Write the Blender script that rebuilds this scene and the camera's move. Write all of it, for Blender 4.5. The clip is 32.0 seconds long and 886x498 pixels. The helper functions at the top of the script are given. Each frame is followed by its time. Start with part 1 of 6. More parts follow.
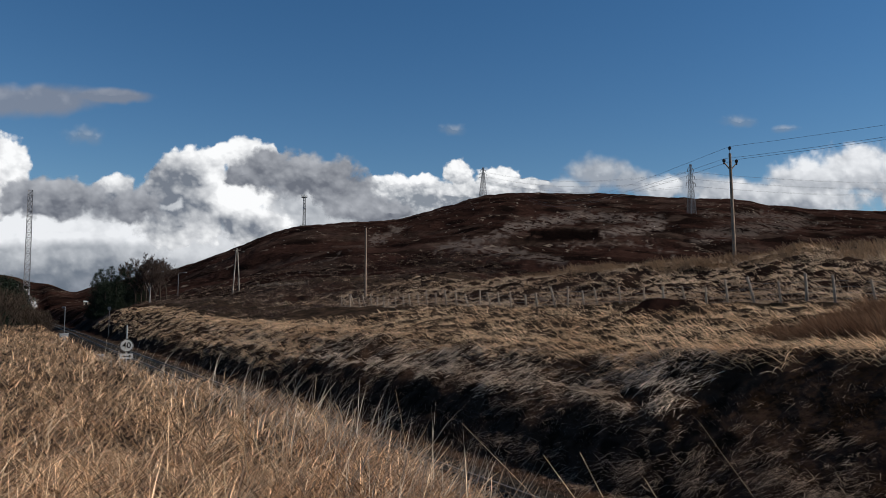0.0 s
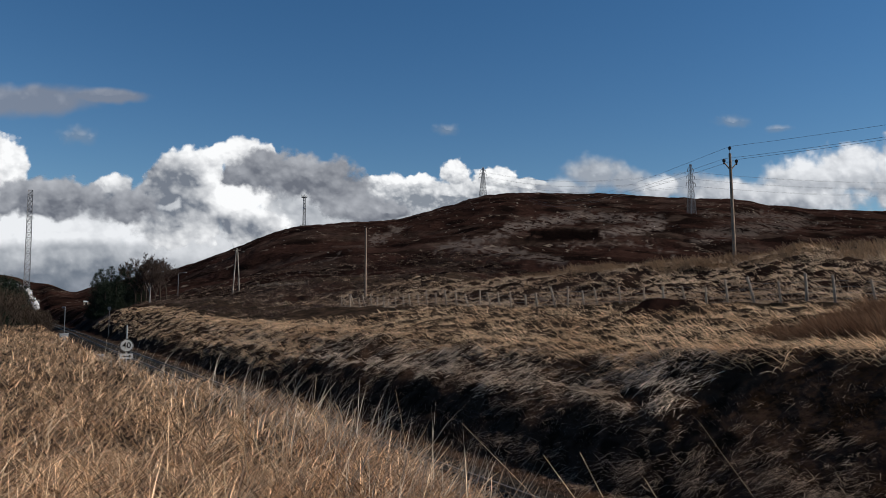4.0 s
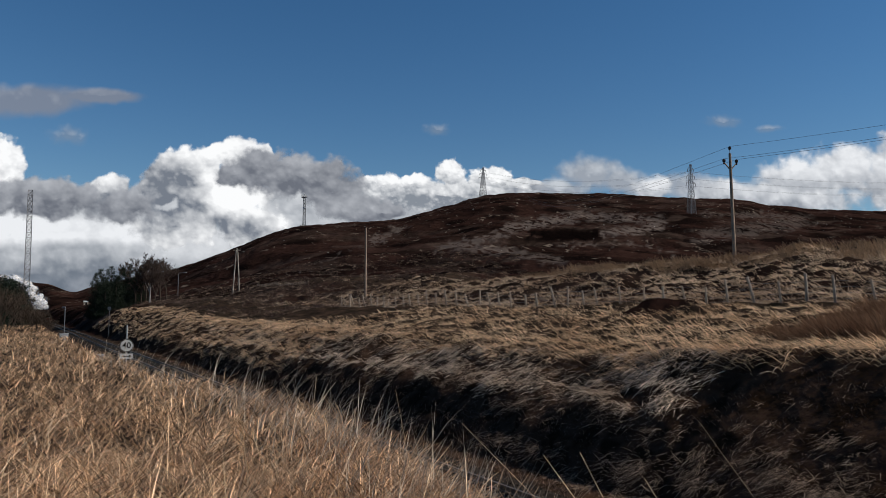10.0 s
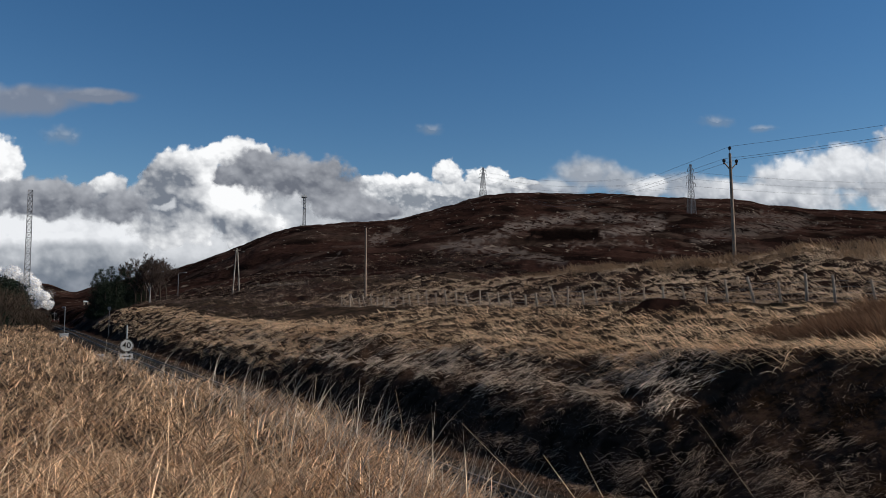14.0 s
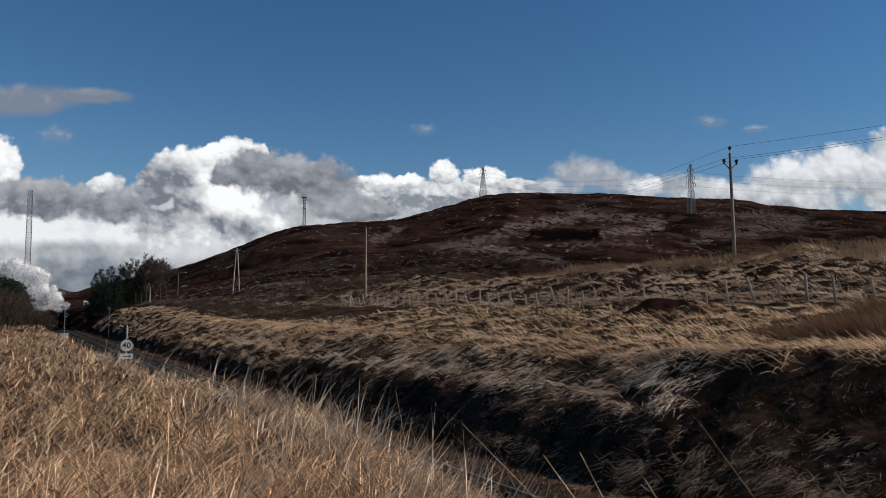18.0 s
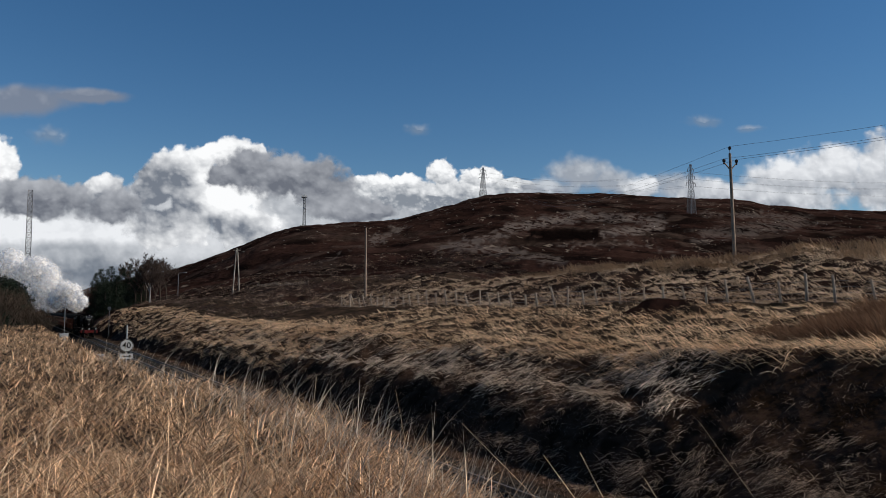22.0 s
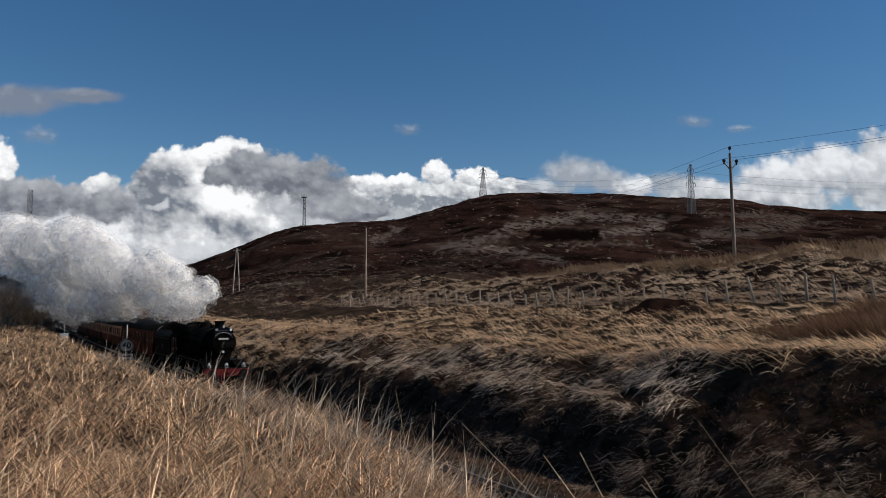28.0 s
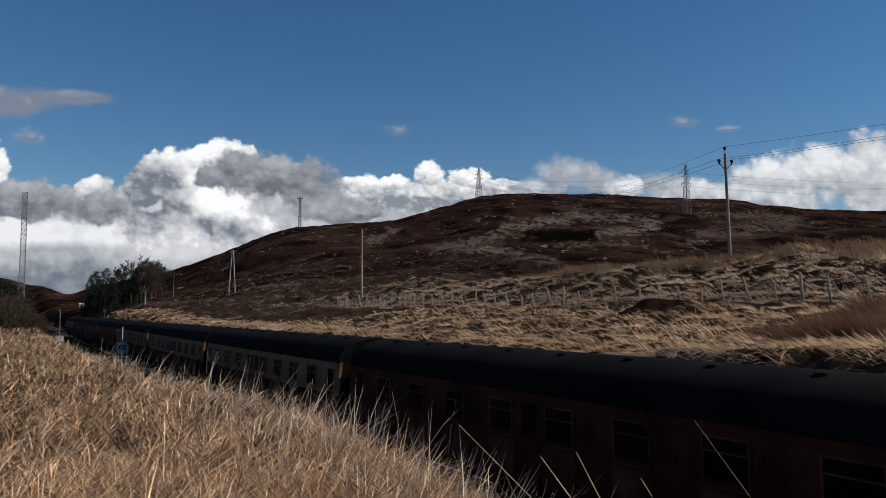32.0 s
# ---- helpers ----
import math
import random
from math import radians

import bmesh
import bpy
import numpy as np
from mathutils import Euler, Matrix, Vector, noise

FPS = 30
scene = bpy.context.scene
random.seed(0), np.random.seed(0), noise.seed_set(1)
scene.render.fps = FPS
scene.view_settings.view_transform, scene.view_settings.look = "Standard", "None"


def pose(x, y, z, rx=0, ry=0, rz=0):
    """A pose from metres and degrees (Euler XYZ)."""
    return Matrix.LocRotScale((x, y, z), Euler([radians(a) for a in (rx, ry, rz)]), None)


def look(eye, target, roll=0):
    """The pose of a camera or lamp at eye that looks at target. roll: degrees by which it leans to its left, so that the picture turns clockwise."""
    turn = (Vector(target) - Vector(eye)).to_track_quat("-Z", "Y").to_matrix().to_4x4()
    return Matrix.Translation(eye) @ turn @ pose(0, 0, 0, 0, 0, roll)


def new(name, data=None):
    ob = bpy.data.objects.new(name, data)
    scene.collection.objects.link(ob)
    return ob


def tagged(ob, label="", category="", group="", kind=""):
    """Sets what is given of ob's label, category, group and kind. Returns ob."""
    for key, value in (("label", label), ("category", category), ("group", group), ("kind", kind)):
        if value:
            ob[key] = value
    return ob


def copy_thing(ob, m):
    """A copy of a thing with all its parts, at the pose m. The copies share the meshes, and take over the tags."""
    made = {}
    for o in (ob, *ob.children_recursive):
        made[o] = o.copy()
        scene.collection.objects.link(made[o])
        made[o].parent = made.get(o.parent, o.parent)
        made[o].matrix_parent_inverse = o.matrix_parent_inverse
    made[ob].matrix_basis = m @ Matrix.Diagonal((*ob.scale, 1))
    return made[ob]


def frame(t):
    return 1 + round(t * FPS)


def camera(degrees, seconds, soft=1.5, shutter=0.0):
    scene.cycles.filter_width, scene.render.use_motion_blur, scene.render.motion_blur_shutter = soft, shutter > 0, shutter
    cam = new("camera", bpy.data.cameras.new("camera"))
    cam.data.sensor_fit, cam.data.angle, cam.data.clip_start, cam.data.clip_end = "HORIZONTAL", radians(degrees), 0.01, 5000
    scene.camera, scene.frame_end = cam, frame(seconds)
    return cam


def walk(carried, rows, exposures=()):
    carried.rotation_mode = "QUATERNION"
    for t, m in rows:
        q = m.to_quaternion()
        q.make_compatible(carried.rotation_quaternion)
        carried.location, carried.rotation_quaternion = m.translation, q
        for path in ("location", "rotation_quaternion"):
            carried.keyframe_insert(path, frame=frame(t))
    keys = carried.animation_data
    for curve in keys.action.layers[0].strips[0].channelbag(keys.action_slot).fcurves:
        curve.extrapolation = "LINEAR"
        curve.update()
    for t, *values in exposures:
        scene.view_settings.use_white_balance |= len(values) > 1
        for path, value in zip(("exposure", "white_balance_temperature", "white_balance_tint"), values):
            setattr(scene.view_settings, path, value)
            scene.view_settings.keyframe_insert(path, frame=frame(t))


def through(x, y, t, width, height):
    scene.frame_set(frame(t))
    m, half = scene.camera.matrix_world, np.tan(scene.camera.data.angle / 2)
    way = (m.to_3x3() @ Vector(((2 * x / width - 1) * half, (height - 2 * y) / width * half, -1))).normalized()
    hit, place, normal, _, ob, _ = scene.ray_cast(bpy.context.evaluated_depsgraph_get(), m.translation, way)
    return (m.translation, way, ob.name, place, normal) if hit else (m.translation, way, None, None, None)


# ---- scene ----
# camera: 60 degrees, stands on the bank, sags a little at the very end
cam = camera(60.0, 32.0, soft=0.4)
EYE = Vector((0.0, 0.0, 4.72))
YAW = radians(29.12)          # the track runs off to the left by this angle
DTRACK = 10.95                # track centre from the camera, across
UX, UY = -math.sin(YAW), math.cos(YAW)
NX, NY = math.cos(YAW), math.sin(YAW)


def aim(right=0.0, up=4.49, roll=0.0):
    a, b = radians(right), radians(up)
    return look(EYE, EYE + Vector((math.sin(a) * math.cos(b), math.cos(a) * math.cos(b), math.sin(b))), roll)


walk(cam, [(0, aim()), (31.4, aim()), (31.8, aim(0.06, 4.50)), (32.0, aim(0.30, 4.56, -0.2))])

# ---- light ----
SUN_AZ, SUN_EL = radians(93), radians(37)
world = bpy.data.worlds.new("sky")
scene.world = world
world.use_nodes = True
wn = world.node_tree
sky = wn.nodes.new("ShaderNodeTexSky")
sky.sky_type = 'NISHITA'
sky.sun_disc = False
sky.sun_elevation, sky.sun_rotation = SUN_EL, SUN_AZ
sky.altitude, sky.air_density, sky.dust_density, sky.ozone_density = 400, 1.0, 0.0, 3.0
wn.nodes["Background"].inputs[1].default_value = 0.074
deep = wn.nodes.new("ShaderNodeHueSaturation")
deep.inputs["Saturation"].default_value = 1.25
wn.links.new(sky.outputs[0], deep.inputs["Color"])
wn.links.new(deep.outputs[0], wn.nodes["Background"].inputs[0])
sun = new("sun", bpy.data.lights.new("sun", 'SUN'))
sun.data.energy, sun.data.angle, sun.data.color = 4.8, radians(0.6), (1.0, 0.94, 0.85)
SUN_DIR = Vector((math.sin(SUN_AZ) * math.cos(SUN_EL), math.cos(SUN_AZ) * math.cos(SUN_EL), math.sin(SUN_EL)))
sun.matrix_world = look(SUN_DIR * 300, (0, 0, 0))
scene.cycles.transparent_max_bounces = 48
scene.view_settings.exposure = 0.0


# ---- materials ----
def material(name, base, rough=0.8, var=0.3, scale=8.0, fine=60.0, bump=0.2, metal=0.0, second=None, coords="Object", spec=0.15,
             amount=0.5, island=0.0, through=0.0, stretch=(1, 1, 1)):
    """A surface with a base colour, a second colour in patches, fine grain and relief. scale, fine: features a metre."""
    m = bpy.data.materials.new(name)
    m.use_nodes = True
    t = m.node_tree
    N, L = t.nodes, t.links
    p = N["Principled BSDF"]
    co = N.new("ShaderNodeTexCoord")
    mp = N.new("ShaderNodeMapping")
    mp.inputs["Scale"].default_value = stretch
    L.new(co.outputs[coords], mp.inputs[0])
    n1, n2 = N.new("ShaderNodeTexNoise"), N.new("ShaderNodeTexNoise")
    for n, s in ((n1, scale), (n2, fine)):
        n.inputs["Scale"].default_value = s
        n.inputs["Detail"].default_value = 5
        L.new(mp.outputs[0], n.inputs["Vector"])
    b2 = second or tuple(c * (1 - var) for c in base)
    mix = N.new("ShaderNodeMix")
    mix.data_type = 'RGBA'
    ramp = N.new("ShaderNodeMapRange")
    ramp.inputs[1].default_value, ramp.inputs[2].default_value = amount - 0.14, amount + 0.14
    L.new(n1.outputs[0], ramp.inputs[0])
    L.new(ramp.outputs[0], mix.inputs[0])
    mix.inputs[6].default_value, mix.inputs[7].default_value = (*base, 1), (*b2, 1)
    hsv = N.new("ShaderNodeHueSaturation")
    grain = N.new("ShaderNodeMapRange")
    grain.inputs[1].default_value, grain.inputs[2].default_value = 0.25, 0.75
    grain.inputs[3].default_value, grain.inputs[4].default_value = 1 - var, 1 + var
    L.new(n2.outputs[0], grain.inputs[0])
    val = grain.outputs[0]
    if island:
        geo = N.new("ShaderNodeNewGeometry")
        r2 = N.new("ShaderNodeMapRange")
        r2.inputs[3].default_value, r2.inputs[4].default_value = 1 - island, 1 + island
        L.new(geo.outputs["Random Per Island"], r2.inputs[0])
        mu = N.new("ShaderNodeMath")
        mu.operation = 'MULTIPLY'
        L.new(val, mu.inputs[0]), L.new(r2.outputs[0], mu.inputs[1])
        val = mu.outputs[0]
        hue = N.new("ShaderNodeMath")
        hue.operation = 'MULTIPLY_ADD'
        wob = N.new("ShaderNodeMath")
        wob.operation = 'FRACT'
        big = N.new("ShaderNodeMath")
        big.operation = 'MULTIPLY'
        big.inputs[1].default_value = 37.0
        L.new(geo.outputs["Random Per Island"], big.inputs[0]), L.new(big.outputs[0], wob.inputs[0])
        half = N.new("ShaderNodeMath")
        half.operation = 'MULTIPLY'
        half.inputs[1].default_value = 0.55
        L.new(ramp.outputs[0], half.inputs[0])
        L.new(wob.outputs[0], hue.inputs[0])
        hue.inputs[1].default_value = 0.45
        L.new(half.outputs[0], hue.inputs[2])
        L.new(hue.outputs[0], mix.inputs[0])
    L.new(val, hsv.inputs["Value"])
    L.new(mix.outputs[2], hsv.inputs["Color"])
    L.new(hsv.outputs[0], p.inputs["Base Color"])
    p.inputs["Roughness"].default_value, p.inputs["Metallic"].default_value = rough, metal
    p.inputs["Specular IOR Level"].default_value = spec
    if bump:
        bm_ = N.new("ShaderNodeBump")
        bm_.inputs["Strength"].default_value = bump
        bm_.inputs["Distance"].default_value = 1.0 / fine
        L.new(n2.outputs[0], bm_.inputs["Height"])
        L.new(bm_.outputs[0], p.inputs["Normal"])
    if through:
        tr, ms = N.new("ShaderNodeBsdfTranslucent"), N.new("ShaderNodeMixShader")
        L.new(hsv.outputs[0], tr.inputs[0])
        ms.inputs[0].default_value = through
        L.new(p.outputs[0], ms.inputs[1]), L.new(tr.outputs[0], ms.inputs[2])
        L.new(ms.outputs[0], N["Material Output"].inputs[0])
    return m


def ground_material():
    """Ground near the line, darkened for the shade between the grass blades; dark heather with pale streaks on the moor
    and hill.
    """
    m = bpy.data.materials.new("moor_ground")
    m.use_nodes = True
    t = m.node_tree
    N, L = t.nodes, t.links
    p = N["Principled BSDF"]
    p.inputs["Roughness"].default_value, p.inputs["Specular IOR Level"].default_value = 1.0, 0.0
    geo = N.new("ShaderNodeNewGeometry")

    def noise_at(scale, detail, stretch=(1, 1, 1), dist=0.0):
        mp, n = N.new("ShaderNodeMapping"), N.new("ShaderNodeTexNoise")
        mp.inputs["Scale"].default_value = stretch
        L.new(geo.outputs["Position"], mp.inputs[0]), L.new(mp.outputs[0], n.inputs["Vector"])
        n.inputs["Scale"].default_value, n.inputs["Detail"].default_value, n.inputs["Distortion"].default_value = scale, detail, dist
        return n.outputs[0]

    def span(src, a, b, lo=0.0, hi=1.0):
        r = N.new("ShaderNodeMapRange")
        for i, v in enumerate((a, b, lo, hi)):
            r.inputs[1 + i].default_value = v
        L.new(src, r.inputs[0])
        return r.outputs[0]

    def blend(f, a, b):
        x = N.new("ShaderNodeMix")
        x.data_type = 'RGBA'
        L.new(f, x.inputs[0])
        for k, c in ((6, a), (7, b)):
            if isinstance(c, tuple):
                x.inputs[k].default_value = (*c, 1)
            else:
                L.new(c, x.inputs[k])
        return x.outputs[2]

    heather = blend(span(noise_at(0.045, 9, (1, 0.8, 1)), 0.42, 0.6), HEATHER_A, HEATHER_B)
    heather = blend(span(noise_at(0.02, 12, (1, 1.0, 1), 1.5), 0.55, 0.62, 0, 0.5), heather, HEATHER_PALE)
    heather = blend(span(noise_at(0.009, 6, (1, 1.8, 1), 0.5), 0.54, 0.66, 0, 0.4), heather, HEATHER_PALE)
    heather = blend(span(noise_at(0.35, 6), 0.50, 0.66, 0, 0.55), heather, HEATHER_B)
    heather = blend(span(noise_at(0.16, 10, (1, 0.7, 1), 1.6), 0.645, 0.675, 0, 0.9), heather, HEATHER_SPOT)
    spot = N.new("ShaderNodeAttribute")
    spot.attribute_name = "patchy"
    broken = N.new("ShaderNodeMath")
    broken.operation = 'MULTIPLY'
    L.new(span(spot.outputs["Fac"], 0.5, 1.0), broken.inputs[0]), L.new(span(noise_at(0.22, 12, (1, 0.35, 1), 1.2), 0.41, 0.53, 0.0, 1.0), broken.inputs[1])
    heather = blend(broken.outputs[0], heather, HEATHER_BARE)
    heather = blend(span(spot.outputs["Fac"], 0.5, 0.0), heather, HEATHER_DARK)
    straw = blend(span(noise_at(0.5, 7), 0.38, 0.62), GRASS_SHADE_A, GRASS_SHADE_B)
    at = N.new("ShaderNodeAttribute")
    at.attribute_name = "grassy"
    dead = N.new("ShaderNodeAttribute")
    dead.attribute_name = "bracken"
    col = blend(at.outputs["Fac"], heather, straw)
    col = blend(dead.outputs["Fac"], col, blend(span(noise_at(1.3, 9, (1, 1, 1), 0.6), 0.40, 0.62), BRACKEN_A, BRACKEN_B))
    L.new(col, p.inputs["Base Color"])
    b = N.new("ShaderNodeBump")
    b.inputs["Strength"].default_value, b.inputs["Distance"].default_value = 1.0, 0.4
    L.new(noise_at(0.7, 8), b.inputs["Height"])
    b2 = N.new("ShaderNodeBump")
    b2.inputs["Strength"].default_value, b2.inputs["Distance"].default_value = 0.8, 6.0
    L.new(noise_at(0.045, 9, (1, 1, 1), 0.6), b2.inputs["Height"])
    L.new(b2.outputs[0], b.inputs["Normal"])
    L.new(b.outputs[0], p.inputs["Normal"])
    return m


HEATHER_A, HEATHER_B = (0.027, 0.0137, 0.0107), (0.0070, 0.0042, 0.0036)
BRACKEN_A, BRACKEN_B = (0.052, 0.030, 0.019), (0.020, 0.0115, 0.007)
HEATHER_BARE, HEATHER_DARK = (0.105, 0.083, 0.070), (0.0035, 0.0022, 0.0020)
HEATHER_PALE, HEATHER_SPOT = (0.060, 0.040, 0.031), (0.13, 0.10, 0.078)
# ground under the grass, darkened to stand in for shade between the blades
GRASS_SHADE_A, GRASS_SHADE_B = (0.050, 0.032, 0.022), (0.016, 0.012, 0.009)
GROUND = ground_material()
DRY = material("dry_grass", (0.80, 0.53, 0.31), 0.7, 0.3, 0.8, 9.0, 0, second=(0.25, 0.125, 0.063), island=0.9, through=0.2, spec=0.25)
TUSSOCK = material("tussock_grass", (0.88, 0.655, 0.44), 0.75, 0.3, 0.25, 4.0, 0, second=(0.40, 0.245, 0.14), island=0.8, through=0.3, spec=0.2)
SLOPE = material("slope_grass", (0.84, 0.67, 0.51), 0.75, 0.3, 0.35, 4.0, 0, second=(0.28, 0.20, 0.145), island=0.75, through=0.32, spec=0.2)
FENCEWOOD = material("grey_fence_wood", (0.42, 0.34, 0.265), 0.9, 0.35, 6, 40, 0.5, second=(0.16, 0.12, 0.09), stretch=(1, 1, 0.15))
FIELD = material("field_grass", (0.78, 0.60, 0.43), 0.8, 0.3, 0.14, 3.0, 0, second=(0.19, 0.11, 0.065), island=0.6, through=0.3, spec=0.15)
LOWER = material("dull_slope_grass", (0.60, 0.44, 0.315), 0.8, 0.3, 0.35, 4.0, 0, second=(0.13, 0.09, 0.065), island=0.6, through=0.3, spec=0.15)
REED = material("tawny_reed", (0.36, 0.245, 0.155), 0.8, 0.3, 0.2, 3.0, 0, second=(0.20, 0.125, 0.075), island=0.5, through=0.2, spec=0.15)
STRAWS = material("pale_straw", (0.80, 0.60, 0.40), 0.6, 0.2, 1.0, 9.0, 0, second=(0.55, 0.36, 0.21), island=0.5, through=0.06)
BRAKE = material("russet_bracken", (0.36, 0.225, 0.14), 0.85, 0.3, 0.5, 4.0, 0, second=(0.12, 0.065, 0.04), island=0.5, through=0.15, spec=0.1)
STALK = material("bleached_stalk", (0.52, 0.43, 0.335), 0.7, 0.2, 1.0, 9.0, 0, island=0.35, through=0.2)
HEATHERY = material("heather_twigs", (0.10, 0.064, 0.05), 0.9, 0.3, 0.5, 6.0, 0, second=(0.17, 0.115, 0.085), island=0.5, spec=0.1)
WOOD = material("weathered_wood", (0.42, 0.37, 0.31), 0.85, 0.35, 6, 40, 0.5, second=(0.14, 0.11, 0.09), stretch=(1, 1, 0.15))
POLEWOOD = material("creosoted_pole", (0.30, 0.22, 0.165), 0.8, 0.3, 3, 30, 0.4, stretch=(1, 1, 0.1))
STEEL = material("galvanised_steel", (0.22, 0.22, 0.23), 0.55, 0.2, 2, 30, 0.1, metal=0.6)
WIRE = material("dark_wire", (0.10, 0.10, 0.11), 0.6, 0.2, 4, 30, 0, metal=0.5)
CERAMIC = material("brown_insulator", (0.04, 0.025, 0.02), 0.25, 0.2, 20, 80, 0.05)
RAIL = material("rail_steel", (0.20, 0.165, 0.14), 0.45, 0.35, 3, 30, 0.2, metal=0.7)
SLEEPER = material("concrete_sleeper", (0.030, 0.026, 0.023), 1.0, 0.3, 6, 40, 0.5, spec=0.0)
BALLAST = material("ballast", (0.042, 0.033, 0.027), 1.0, 0.5, 3, 14, 1.0, second=(0.022, 0.017, 0.014), spec=0.0)
BLACK = material("black_engine_paint", (0.0032, 0.003, 0.003), 0.6, 0.35, 3, 25, 0.06, second=(0.006, 0.005, 0.0045), spec=0.01)
SOOT = material("sooty_black", (0.0035, 0.0032, 0.0032), 0.75, 0.35, 4, 30, 0.25, second=(0.007, 0.006, 0.0055), spec=0.0)
REDPAINT = material("red_beam_paint", (0.10, 0.012, 0.012), 0.45, 0.25, 5, 40, 0.1)
SIGNWHITE = material("dirty_sign_white", (0.46, 0.45, 0.43), 0.7, 0.15, 6, 50, 0.05)
WHITE = material("white_paint", (0.8, 0.79, 0.76), 0.6, 0.12, 6, 50, 0.05)
LINING = material("orange_lining", (0.10, 0.035, 0.018), 0.5, 0.1, 6, 50, 0)
BLUEP = material("navy_board", (0.004, 0.005, 0.010), 0.6, 0.2, 6, 50, 0.05, spec=0.04)
MAROON = material("maroon_coach_paint", (0.085, 0.024, 0.014), 0.6, 0.25, 1.2, 20, 0.05, second=(0.046, 0.014, 0.009), spec=0.01)
FRAME = material("window_metal", (0.10, 0.075, 0.06), 0.6, 0.2, 5, 40, 0.05, spec=0.1)
# paler maroon, its tone standing in for a reflection along the lower sides
PANEL = material("painted_reflection_maroon", (0.13, 0.049, 0.028), 0.6, 0.25, 1.2, 20, 0.05, second=(0.066, 0.024, 0.014), spec=0.01)
CREAM = material("cream_coach_paint", (0.26, 0.125, 0.070), 0.6, 0.2, 1.5, 20, 0.05, second=(0.19, 0.088, 0.049), spec=0.02)
ROOFGREY = material("dark_roof_grey", (0.011, 0.010, 0.010), 0.9, 0.3, 1.0, 18, 0.1, second=(0.007, 0.0065, 0.007), spec=0.02)
GLASS = material("dark_window_glass", (0.004, 0.004, 0.005), 0.15, 0.1, 2, 10, 0, spec=0.06)
UNDER = material("underframe_black", (0.007, 0.0065, 0.006), 0.85, 0.3, 4, 30, 0.2, spec=0.1)
COAL = material("coal", (0.006, 0.0055, 0.0055), 0.8, 0.4, 6, 25, 0.6, spec=0.02)
BRIGHT = material("bright_steel", (0.10, 0.10, 0.10), 0.4, 0.15, 5, 40, 0.05, metal=0.9)
GREYBOX = material("grey_cabinet_paint", (0.38, 0.39, 0.39), 0.6, 0.2, 4, 30, 0.1)
BARK = material("dark_bark", (0.06, 0.045, 0.035), 0.9, 0.4, 6, 40, 0.6)
BIRCHBARK = material("birch_bark", (0.30, 0.28, 0.255), 0.8, 0.4, 5, 30, 0.3, second=(0.1, 0.08, 0.07), amount=0.62)
PINE = material("pine_needles", (0.014, 0.021, 0.012), 0.8, 0.3, 2, 20, 0, island=0.5, through=0.15)
SHRUB = material("brown_shrub_twigs", (0.060, 0.042, 0.029), 0.85, 0.3, 2, 20, 0, island=0.4)
TWIG = material("bare_twigs", (0.07, 0.047, 0.037), 0.85, 0.3, 2, 20, 0, island=0.4)


# ---- shape helpers ----
def part(name, bm, mat, parent=None, label="", smooth=False):
    """Links a bmesh as one mesh object under a thing or a part."""
    me = bpy.data.meshes.new(name)
    bm.normal_update()
    bm.to_mesh(me)
    bm.free()
    if mat:
        me.materials.append(mat)
    if smooth:
        for f in me.polygons:
            f.use_smooth = True
    ob = new(name, me)
    if parent:
        ob.parent = parent
    if label:
        tagged(ob, label)
    return ob


def empty(name, m=None, label="", category="", group="", kind=""):
    e = new(name)
    e.empty_display_size = 0.2
    if m:
        e.matrix_basis = m
    return tagged(e, label, category, group, kind)


def box(x0, x1, y0, y1, z0, z1, bevel=0.0, bm=None):
    own = bmesh.new()
    bmesh.ops.create_cube(own, size=1)
    bmesh.ops.transform(own, matrix=Matrix.Translation(((x0 + x1) / 2, (y0 + y1) / 2, (z0 + z1) / 2)) @ Matrix.Diagonal((x1 - x0, y1 - y0, z1 - z0, 1)), verts=own.verts)
    if bevel:
        bmesh.ops.bevel(own, geom=own.edges[:], offset=bevel, segments=2, affect='EDGES', profile=0.6)
    return merge(bm, own)


def merge(bm, own):
    if bm is None:
        return own
    me = bpy.data.meshes.new("tmp")
    own.to_mesh(me)
    own.free()
    bm.from_mesh(me)
    bpy.data.meshes.remove(me)
    return bm


def tube(p0, p1, r0, r1=None, n=10, bm=None, caps=True):
    """A tapered round bar from p0 to p1."""
    r1 = r0 if r1 is None else r1
    bm = bm or bmesh.new()
    p0, p1 = Vector(p0), Vector(p1)
    q = (p1 - p0).to_track_quat("Z", "Y")
    rings = []
    for p, r in ((p0, r0), (p1, r1)):
        rings.append([bm.verts.new(p + q @ Vector((r * math.cos(2 * math.pi * i / n), r * math.sin(2 * math.pi * i / n), 0))) for i in range(n)])
    for i in range(n):
        bm.faces.new((rings[0][i], rings[0][(i + 1) % n], rings[1][(i + 1) % n], rings[1][i]))
    if caps:
        bm.faces.new(rings[0][::-1]), bm.faces.new(rings[1])
    return bm


